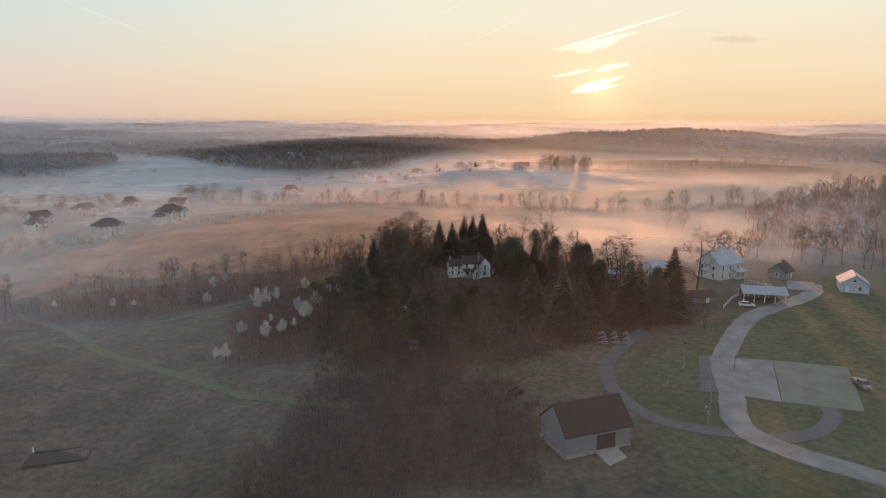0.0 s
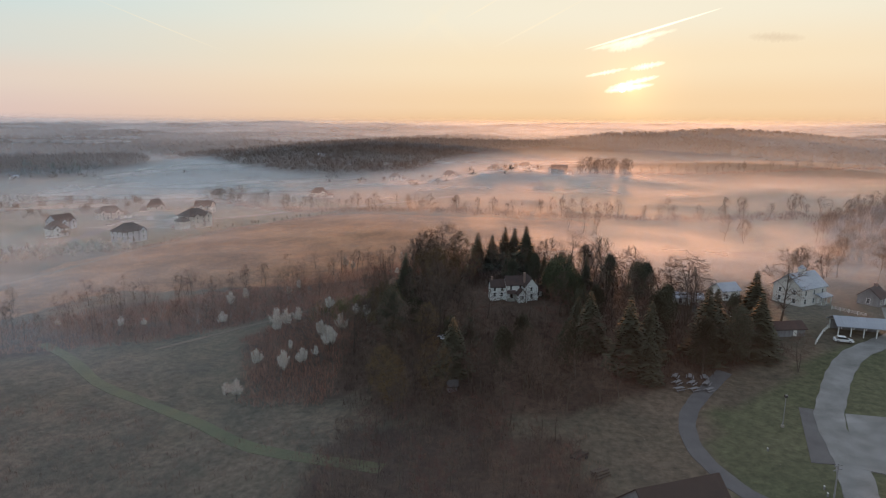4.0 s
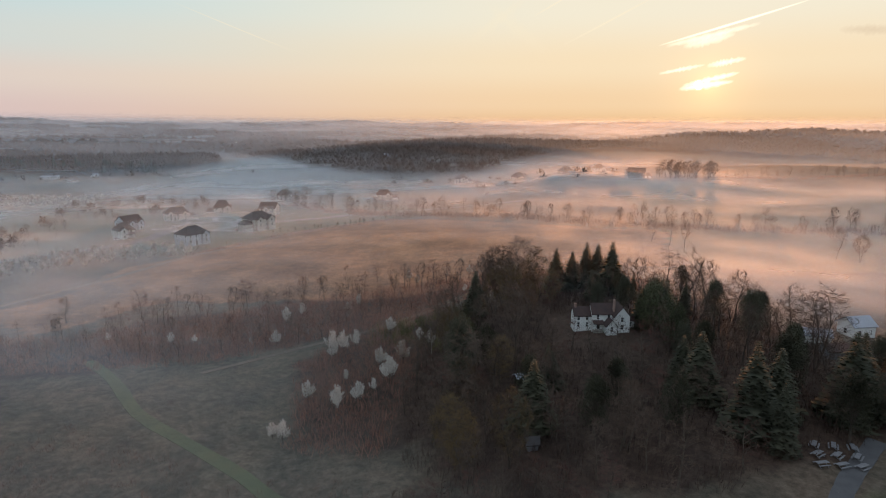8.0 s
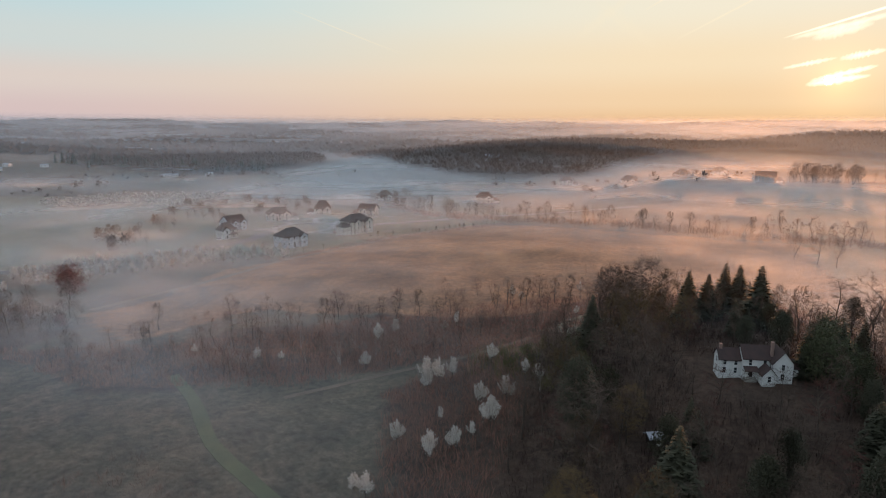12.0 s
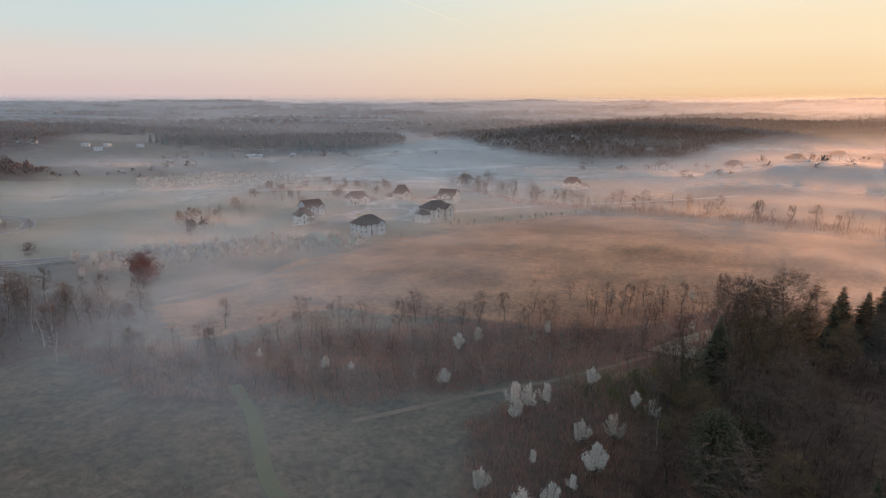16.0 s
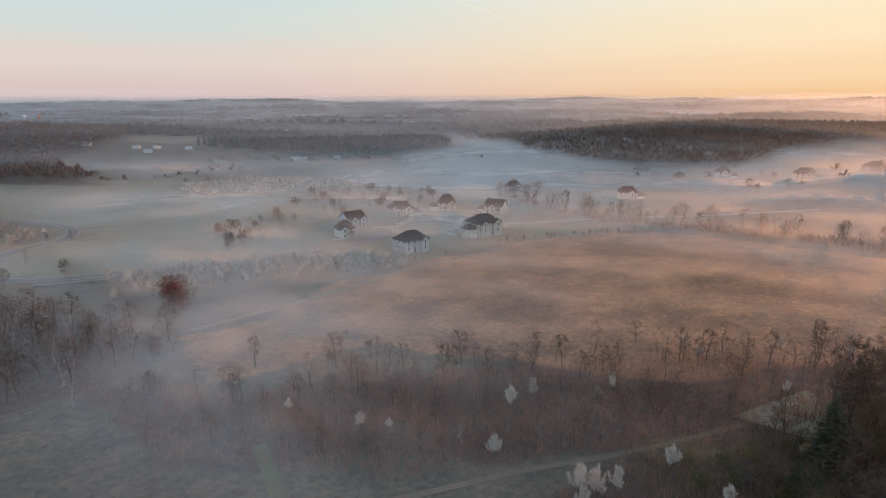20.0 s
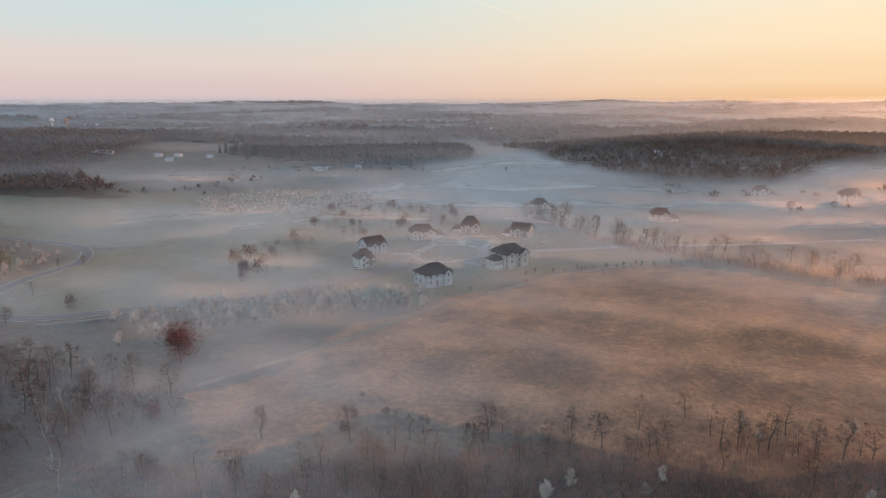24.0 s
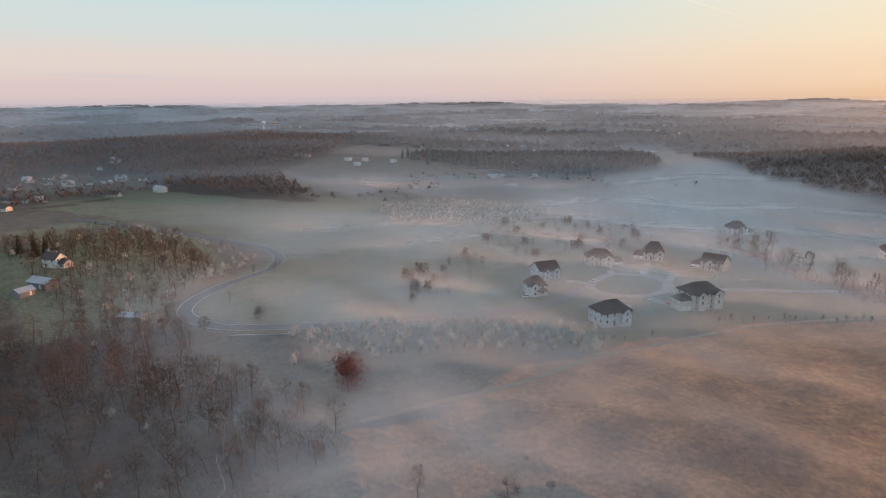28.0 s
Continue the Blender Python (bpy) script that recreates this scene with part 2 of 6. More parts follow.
M = dict(
    bark=material("bark", (0.13, 0.1, 0.078, 1), (0.07, 0.055, 0.045, 1), 1.2, bump=0.03, vary=0.5),
    pale_bark=material("pale_bark", (0.42, 0.38, 0.34, 1), (0.22, 0.19, 0.17, 1), 1.5, bump=0.02),
    twig=material("twig", (0.15, 0.1, 0.075, 1), (0.09, 0.065, 0.052, 1), 0.3, vary=0.5),
    red_twig=material("red_twig", (0.17, 0.07, 0.05, 1), (0.08, 0.045, 0.04, 1), 0.3, vary=0.5),
    needles=material("needles", (0.078, 0.075, 0.045, 1), (0.045, 0.046, 0.031, 1), 0.6, vary=0.4),
    evergreen=material("evergreen", (0.075, 0.078, 0.036, 1), (0.045, 0.05, 0.028, 1), 0.6, vary=0.4),
    red_bud=material("red_bud", (0.13, 0.055, 0.042, 1), (0.075, 0.038, 0.032, 1), 0.5, vary=0.4),
    buds=material("buds", (0.16, 0.11, 0.045, 1), (0.09, 0.06, 0.035, 1), 0.5, vary=0.4),
    blossom=material("blossom", (0.7, 0.67, 0.62, 1), (0.46, 0.42, 0.38, 1), 0.7, vary=0.35),
    olive=material("olive", (0.13, 0.12, 0.04, 1), (0.075, 0.07, 0.03, 1), 0.6, vary=0.4),
    red_leaf=material("red_leaf", (0.16, 0.03, 0.025, 1), (0.07, 0.02, 0.02, 1), 0.6, vary=0.3),
    far_wood=island_material("far_wood", (0.078, 0.06, 0.05, 1), (0.058, 0.046, 0.041, 1)),
    red_wood=island_material("red_wood", (0.14, 0.08, 0.056, 1), (0.085, 0.06, 0.05, 1)),
    far_pine=island_material("far_pine", (0.03, 0.045, 0.028, 1), (0.016, 0.026, 0.018, 1)),
    thicket=island_material("thicket", (0.33, 0.17, 0.125, 1), (0.19, 0.105, 0.082, 1), through=0.3),
    # darker brush tone: the shade under the knoll trees is put into it
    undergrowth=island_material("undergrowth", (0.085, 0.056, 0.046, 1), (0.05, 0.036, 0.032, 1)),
    meadow_brush=island_material("meadow_brush", (0.2, 0.125, 0.09, 1), (0.11, 0.078, 0.06, 1), through=0.2),
    green_brush=island_material("green_brush", (0.15, 0.14, 0.045, 1), (0.09, 0.085, 0.035, 1)),
    tussock=island_material("tussock", (0.4, 0.22, 0.115, 1), (0.2, 0.11, 0.065, 1), through=0.45),
    grove=island_material("grove", (0.58, 0.55, 0.52, 1), (0.3, 0.27, 0.24, 1)),
    asphalt=material("asphalt", (0.055, 0.058, 0.065, 1), (0.04, 0.042, 0.046, 1), 0.2, rough=0.75, bump=0.004, detail_scale=30),
    gravel=material("gravel", (0.115, 0.115, 0.122, 1), (0.06, 0.06, 0.064, 1), 0.3, rough=0.7, bump=0.02, detail_scale=20),
    worn_paving=material("worn_paving", (0.25, 0.25, 0.25, 1), (0.085, 0.088, 0.088, 1), 0.22, rough=0.6, bump=0.01, detail_scale=15),
    street=material("street", (0.19, 0.19, 0.19, 1), (0.13, 0.13, 0.13, 1), 0.2, rough=0.75, bump=0.004, detail_scale=30),
    mossy_paving=material("mossy_paving", (0.2, 0.205, 0.165, 1), (0.105, 0.115, 0.085, 1), 0.22, rough=0.8, bump=0.02, detail_scale=7),
    line_paint=material("line_paint", (0.5, 0.49, 0.42, 1), (0.3, 0.3, 0.27, 1), 0.6),
    dirt=material("dirt", (0.21, 0.16, 0.11, 1), (0.13, 0.1, 0.07, 1), 0.3, bump=0.03),
    shingle=material("shingle", (0.095, 0.086, 0.088, 1), (0.055, 0.051, 0.053, 1), 0.5, rough=0.85, bump=0.02, detail_scale=14, vary=0.3),
    red_shingle=material("red_shingle", (0.085, 0.05, 0.045, 1), (0.05, 0.036, 0.035, 1), 0.5, rough=0.85, bump=0.02, vary=0.3),
    metal_roof=material("metal_roof", (0.36, 0.38, 0.43, 1), (0.27, 0.29, 0.33, 1), 0.3, rough=0.4, metal=0.3),
    white_wall=material("white_wall", (0.72, 0.72, 0.71, 1), (0.58, 0.58, 0.57, 1), 0.3, rough=0.8),
    pale_wall=material("pale_wall", (0.60, 0.57, 0.53, 1), (0.5, 0.47, 0.44, 1), 0.3, rough=0.8, vary=0.3),
    blue_wall=material("blue_wall", (0.5, 0.54, 0.6, 1), (0.42, 0.45, 0.5, 1), 0.3, rough=0.8, vary=0.3),
    brick_wall=material("brick_wall", (0.30, 0.20, 0.17, 1), (0.2, 0.14, 0.12, 1), 0.6, rough=0.9, bump=0.01),
    grey_wood=material("grey_wood", (0.25, 0.25, 0.265, 1), (0.14, 0.14, 0.15, 1), 0.5, rough=0.9, bump=0.01, stretch=(6, 6, 0.4)),
    brown_wood=material("brown_wood", (0.048, 0.034, 0.03, 1), (0.03, 0.023, 0.021, 1), 0.8, rough=0.85),
    stone=material("stone", (0.34, 0.32, 0.29, 1), (0.2, 0.19, 0.17, 1), 1.2, bump=0.03),
    trim=material("trim", (0.75, 0.75, 0.74, 1), (0.62, 0.62, 0.61, 1), 0.5, rough=0.6),
    dark_frame=material("dark_frame", (0.05, 0.05, 0.055, 1), (0.03, 0.03, 0.035, 1), 0.5, rough=0.5),
    pane=material("pane", (0.03, 0.035, 0.04, 1), (0.02, 0.022, 0.026, 1), 0.4, rough=0.08, spec=0.6),
    white_car=material("white_car", (0.72, 0.73, 0.75, 1), (0.66, 0.67, 0.69, 1), 0.5, rough=0.25, spec=0.5),
    grey_car=material("grey_car", (0.16, 0.16, 0.17, 1), (0.12, 0.12, 0.13, 1), 0.5, rough=0.3, spec=0.5),
    red_car=material("red_car", (0.3, 0.03, 0.03, 1), (0.22, 0.025, 0.025, 1), 0.5, rough=0.3, spec=0.5),
    tyre=material("tyre", (0.02, 0.02, 0.02, 1), (0.03, 0.03, 0.03, 1), 2.0),
    rim=material("rim", (0.4, 0.4, 0.42, 1), (0.3, 0.3, 0.31, 1), 2.0, rough=0.35, metal=0.8),
    blue_sign=material("blue_sign", (0.25, 0.42, 0.6, 1), (0.2, 0.35, 0.5, 1), 0.5),
    orange_paint=material("orange_paint", (0.5, 0.2, 0.08, 1), (0.4, 0.17, 0.07, 1), 0.05),
)

# ---- building helpers ----


class Mesh:
    """Collects points and faces for one mesh."""

    def __init__(self):
        self.v, self.f = [], []

    def add(self, pts, faces):
        n = len(self.v)
        self.v.extend(tuple(p) for p in pts)
        self.f.extend(tuple(n + i for i in f) for f in faces)

    def box(self, x0, y0, z0, x1, y1, z1):
        self.add([(x0, y0, z0), (x1, y0, z0), (x1, y1, z0), (x0, y1, z0), (x0, y0, z1), (x1, y0, z1), (x1, y1, z1), (x0, y1, z1)],
                 [(3, 2, 1, 0), (4, 5, 6, 7), (0, 1, 5, 4), (1, 2, 6, 5), (2, 3, 7, 6), (3, 0, 4, 7)])
        return self

    def prism(self, outline, axis, a, b):
        """An outline of two coordinates drawn out from a to b along an axis (0: x with outline in y, z; 1: y with x, z; 2: z with x, y)."""
        def at(p, s):
            q = list(p)
            q.insert(axis, s)
            return q
        n = len(outline)
        self.add([at(p, a) for p in outline] + [at(p, b) for p in outline],
                 [tuple(range(n)), tuple(range(2 * n - 1, n - 1, -1))] + [(i, i + n, (i + 1) % n + n, (i + 1) % n) for i in range(n)])
        return self

    def tube(self, p0, p1, r0, r1, sides=5, ends=True):
        p0, p1 = Vector(p0), Vector(p1)
        d = (p1 - p0).normalized()
        a = d.orthogonal().normalized()
        b = d.cross(a)
        pts = []
        for p, r in ((p0, r0), (p1, r1)):
            pts += [p + (a * math.cos(k * math.tau / sides) + b * math.sin(k * math.tau / sides)) * r for k in range(sides)]
        caps = [tuple(range(sides - 1, -1, -1)), tuple(range(sides, 2 * sides))] if ends else []
        self.add(pts, [(k, (k + 1) % sides, (k + 1) % sides + sides, k + sides) for k in range(sides)] + caps)
        return self

    def data(self, name, mat, smooth=False):
        me = bpy.data.meshes.new(name)
        me.from_pydata(self.v, [], self.f)
        me.materials.append(mat)
        if smooth:
            me.polygons.foreach_set("use_smooth", [True] * len(me.polygons))
        me.update()
        return me


def part(name, mesh, mat, parent, label="", smooth=False):
    ob = new(name, mesh.data(name, mat, smooth) if isinstance(mesh, Mesh) else mesh)
    ob.parent = parent
    if label:
        ob["label"] = label
    return ob


def thing(name, m, label, category, group="", kind=""):
    ob = new(name)
    ob.empty_display_size = 0.5
    ob.matrix_world = m
    return tagged(ob, label, category, group, kind)


# ---- the lie of the land: spot heights, smoothly joined ----
SPOTS = np.array([
    (27, 115, 6.5), (75, 135, 9), (140, 212, 11.5), (102, 200, 12.5), (5, 208, 19), (10, 222, 18.5), (-11, 189, 9), (-46, 195, 1.5), (-58, 175, 1),
    (-100, 237, 0), (-228, 249, 1), (-457, 339, -5), (-359, 219, 3), (-460, 207, 12), (-212, 382, 0.5), (-191, 421, 3), (-265, 403, 1.5),
    (-260, 480, 0.5), (-218, 498, 1.5), (-145, 582, 3), (-20, 440, 12), (84, 662, 22), (-635, 765, -3), (-80, 100, -2), (0, 60, 2),
    (100, 80, 7), (-100, 330, 6), (-60, 390, 11), (100, 330, 9), (60, 520, 12), (250, 450, 20), (300, 250, 14), (-500, 550, -6), (-300, 650, -5)], float)
HILLS = ((-170, 1010, 30, 330, 120, 14), (200, 1250, 24, 380, 140, 20), (-1180, 470, 36, 520, 200, 75), (620, 1540, 36, 620, 150, 12), (-690, 900, 13, 300, 90, 40), (420, 900, 16, 260, 160, 10),
         (520, 420, 16, 160, 220, 0))
CX, CY = -60.0, 140.0
FAR_D, FAR_Z = [0, 1300, 1700, 2150, 2700, 3350, 4100, 4600, 7000], [0, 0, 3, 6, 12, 24, 46, 66, 70]      # floor of the far valleys
RIDGES = ((1520, 24, 130), (1930, 30, 150), (2420, 36, 170), (3020, 42, 200), (3720, 46, 240), (4480, 42, 220))      # distance, height, width


def ground_z(x, y):
    x, y = np.asarray(x, float), np.asarray(y, float)
    d2 = (x[..., None] - SPOTS[:, 0]) ** 2 + (y[..., None] - SPOTS[:, 1]) ** 2
    w = (d2 + 30.0 ** 2) ** -1.6
    b = 3 * (700.0 ** 2) ** -1.6
    z = ((w * SPOTS[:, 2]).sum(-1) - 4 * b) / (w.sum(-1) + b)
    for hx, hy, h, ra, rb, turn in HILLS:
        c, s = math.cos(radians(turn)), math.sin(radians(turn))
        u, v = (x - hx) * c + (y - hy) * s, -(x - hx) * s + (y - hy) * c
        z = z + h * np.exp(-(u / ra) ** 2 - (v / rb) ** 2)
    d, az = np.hypot(x - CX, y - CY), np.arctan2(CX - x, y - CY)
    z = z + np.interp(d, FAR_D, FAR_Z)
    for k, (rd, rh, rw) in enumerate(RIDGES):
        at = rd * (1 + 0.035 * np.sin(az * 4.1 + 1.9 * k) + 0.02 * np.sin(az * 11 + 2.3 * k))
        crest = 0.72 + 0.2 * np.sin(az * (7 + k) + 2.1 * k) + 0.12 * np.sin(az * (17 + 2 * k) + k) + 0.06 * np.sin(az * 41 + 3 * k)
        z = z + rh * crest * np.exp(-((d - at) / rw) ** 2)
    rough = np.interp(d, [0, 1200, 1600], [0, 0, 3.5])
    return z + rough * np.sin(x / 133 + y / 291) * np.sin(y / 117 - x / 310)


def gz(x, y):
    return float(ground_z(x, y))


# ---- ground: one sheet to the horizon ----


def in_poly(x, y, poly):
    inside = np.zeros(np.shape(x), bool)
    n = len(poly)
    for i in range(n):
        (x0, y0), (x1, y1) = poly[i], poly[(i + 1) % n]
        if y0 != y1:
            inside ^= ((y0 > y) != (y1 > y)) & (x < (x1 - x0) * (y - y0) / (y1 - y0) + x0)
    return inside


def wobble(x, y, s=1.0):
    """Smooth unevenness between about -1 and 1."""
    return (np.sin(x / (31 * s) + 2 * np.sin(y / (47 * s))) + np.sin(y / (27 * s) + 1.7 * np.sin(x / (39 * s) + 1)) + np.sin((x + y) / (13 * s))) / 3


LAWN = [(40, 100), (60, 60), (240, 30), (240, 260), (150, 235), (118, 200), (86, 180), (62, 160), (45, 150)]
DRY_FIELD = [(-212, 243), (-172, 222), (-140, 262), (-90, 270), (-40, 285), (10, 300), (60, 330), (60, 425), (-20, 425), (-80, 445), (-130, 455), (-165, 400), (-195, 320)]
BROWN = [(-200, 196), (-150, 222), (-110, 262), (-60, 285), (0, 300), (35, 285), (30, 262), (-20, 262), (-45, 240), (-75, 228), (-100, 205), (-150, 185)]
KNOLL = [(-40, 225), (-38, 165), (-25, 148), (25, 150), (45, 165), (80, 182), (70, 215), (48, 250), (20, 275), (-25, 268), (-40, 240)]
SLOPE = [(-75, 208), (-58, 160), (-38, 158), (-40, 240), (-60, 232)]
VILLAGE = [(-300, 400), (-260, 350), (-190, 340), (-150, 430), (-80, 480), (-120, 560), (-180, 620), (-280, 540), (-310, 470)]
GREEN = [(-800, 250), (-640, 300), (-470, 350), (-300, 400), (-320, 560), (-520, 640), (-700, 480), (-850, 380)]

WOOD_A = [(-640, 482), (-728, 424), (-802, 395), (-896, 347), (-805, 372), (-760, 205), (-790, 150), (-900, 60), (-1250, 60), (-1750, 250), (-1650, 900), (-1150, 900), (-960, 700), (-880, 560), (-760, 520)]
HAMLET = [(-760, 205), (-800, 300), (-805, 372), (-830, 395), (-905, 402), (-950, 385), (-1000, 330), (-1000, 262), (-900, 205)]
WOOD_B = [(-840, 780), (-700, 790), (-560, 815), (-470, 900), (-560, 1030), (-760, 980), (-920, 890)]
WOOD_R = [(150, 1380), (480, 1360), (900, 1480), (1150, 1600), (1000, 1760), (500, 1620), (150, 1480)]
WOOD_H1 = [(-500, 1045), (-340, 870), (-190, 815), (-90, 815), (-40, 930), (150, 1130), (480, 1230), (560, 1420), (100, 1400), (-250, 1200), (-480, 1095)]
HILLSIDE = [(150, 300), (215, 275), (330, 300), (430, 330), (430, 480), (300, 470), (200, 390)]
WEST = [(-365, 140), (-215, 158), (-196, 200), (-198, 232), (-245, 238), (-272, 220), (-345, 232)]
THICK = [(-40, 92), (18, 98), (18, 140), (-10, 150), (-32, 142)]
WEST_GREEN = [(-620, 140), (-330, 185), (-345, 235), (-385, 252), (-420, 290), (-520, 318), (-660, 285)]
BEND_GREEN = [(-455, 338), (-380, 262), (-340, 240), (-312, 256), (-262, 332), (-245, 400), (-300, 430), (-420, 380)]


GN, GHALF, GK = 400, 4750.0, 4.3
GU = GHALF * np.sinh(GK * np.linspace(-1, 1, GN)) / math.sinh(GK)
GXS, GYS = GU - 130, GU + 290
GROUND_X, GROUND_Y = np.meshgrid(GXS, GYS)
GROUND_Z = ground_z(GROUND_X, GROUND_Y)


def laid_z(x, y):
    """The level of the ground sheet itself, between its grid lines."""
    i, j = np.clip(np.searchsorted(GXS, x) - 1, 0, GN - 2), np.clip(np.searchsorted(GYS, y) - 1, 0, GN - 2)
    s, t = (x - GXS[i]) / (GXS[i + 1] - GXS[i]), (y - GYS[j]) / (GYS[j + 1] - GYS[j])
    return (GROUND_Z[j, i] * (1 - s) + GROUND_Z[j, i + 1] * s) * (1 - t) + (GROUND_Z[j + 1, i] * (1 - s) + GROUND_Z[j + 1, i + 1] * s) * t


def build_ground():
    n, X, Y, Z = GN, GROUND_X, GROUND_Y, GROUND_Z
    me = bpy.data.meshes.new("ground")
    i = np.arange(n * n).reshape(n, n)
    quads = np.stack([i[:-1, :-1], i[:-1, 1:], i[1:, 1:], i[1:, :-1]], -1).reshape(-1, 4)
    me.from_pydata(np.stack([X, Y, Z], -1).reshape(-1, 3).tolist(), [], quads.tolist())
    me.polygons.foreach_set("use_smooth", [True] * len(me.polygons))
    xw, yw = X + 9 * wobble(X, Y), Y + 9 * wobble(Y, X + 50)
    cover = {"lawn": in_poly(X + 2 * wobble(X, Y, .3), Y, LAWN) | in_poly(xw, yw, VILLAGE), "dry": in_poly(xw, yw, DRY_FIELD), "litter": in_poly(xw, yw, KNOLL) | in_poly(xw, yw, BROWN) | in_poly(xw, yw, SLOPE) | in_poly(xw, yw, WOOD_A) & ~in_poly(xw, yw, HAMLET) | in_poly(xw, yw, WOOD_B) | in_poly(xw, yw, WOOD_R) | in_poly(xw, yw, WOOD_H1) | in_poly(xw, yw, HILLSIDE) | in_poly(xw, yw, WEST) | in_poly(xw, yw, THICK) | (np.hypot(X - CX, Y - CY) > 1330), "green": in_poly(xw, yw, GREEN) | in_poly(xw, yw, WEST_GREEN) | in_poly(X, Y, BEND_GREEN) | (X > 60) & (Y > 330) & (Y < 640)}
    for key, value in cover.items():
        at = me.attributes.new(key, "FLOAT", "POINT")
        at.data.foreach_set("value", value.astype(np.float32).ravel())
    m = bpy.data.materials.new("land")
    m.use_nodes = True
    nt = m.node_tree
    N, Lk = nt.nodes.new, nt.links.new
    p = nt.nodes["Principled BSDF"]
    p.inputs["Roughness"].default_value = 0.95
    p.inputs["Specular IOR Level"].default_value = 0.15
    tc = N("ShaderNodeTexCoord")

    def noise_at(scale, detail=6, rough=0.6):
        t = N("ShaderNodeTexNoise")
        t.inputs["Scale"].default_value, t.inputs["Detail"].default_value, t.inputs["Roughness"].default_value = scale, detail, rough
        Lk(tc.outputs["Object"], t.inputs["Vector"])
        return t.outputs[0]

    wide, mid, fine = noise_at(0.012), noise_at(0.07, 8, 0.65), noise_at(0.6, 6, 0.7)

    def blend(fac, a, b):
        mx = N("ShaderNodeMix")
        mx.data_type = "RGBA"
        Lk(fac, mx.inputs[0]) if not isinstance(fac, float) else setattr(mx.inputs[0], "default_value", fac)
        for sock, v in ((mx.inputs[6], a), (mx.inputs[7], b)):
            if isinstance(v, tuple):
                sock.default_value = (*v, 1)
            else:
                Lk(v, sock)
        return mx.outputs[2]

    def sharpen(v, a, b):
        r = N("ShaderNodeMapRange")
        r.inputs[1].default_value, r.inputs[2].default_value = a, b
        Lk(v, r.inputs[0])
        return r.outputs[0]

    def attr(name):
        a = N("ShaderNodeAttribute")
        a.attribute_name = name
        return a.outputs["Fac"]

    m1, m2, m3 = sharpen(mid, 0.36, 0.64), sharpen(wide, 0.38, 0.62), sharpen(fine, 0.3, 0.7)
    meadow = blend(m2, blend(m1, (0.135, 0.1, 0.075), (0.075, 0.064, 0.05)), blend(m1, (0.115, 0.1, 0.07), (0.068, 0.063, 0.048)))
    lawn = blend(m1, (0.066, 0.078, 0.042), (0.09, 0.098, 0.056))
    dry = blend(m2, blend(m1, (0.36, 0.185, 0.095), (0.18, 0.095, 0.055)), blend(m1, (0.3, 0.158, 0.086), (0.145, 0.08, 0.05)))
    green = blend(m1, (0.105, 0.115, 0.07), (0.155, 0.15, 0.1))
    col = blend(attr("green"), meadow, green)
    col = blend(attr("litter"), col, blend(m1, (0.085, 0.056, 0.042), (0.055, 0.04, 0.032)))
    col = blend(attr("dry"), col, dry)
    col = blend(attr("lawn"), col, lawn)
    grain = N("ShaderNodeMix")
    grain.data_type, grain.blend_type = "RGBA", "MULTIPLY"
    grain.inputs[0].default_value = 0.8
    Lk(col, grain.inputs[6])
    tone = N("ShaderNodeValToRGB")
    tone.color_ramp.elements[0].color, tone.color_ramp.elements[1].color = (0.4, 0.4, 0.4, 1), (1.55, 1.55, 1.55, 1)
    Lk(m3, tone.inputs[0])
    Lk(tone.outputs[0], grain.inputs[7])
    Lk(grain.outputs[2], p.inputs["Base Color"])
    b = N("ShaderNodeBump")
    b.inputs["Strength"].default_value, b.inputs["Distance"].default_value = 0.8, 0.5
    Lk(fine, b.inputs["Height"])
    Lk(b.outputs[0], p.inputs["Normal"])
    me.materials.append(m)
    return tagged(new("ground", me), "rolling farmland with dry meadows and lawns", "ground", kind="structure")


build_ground()


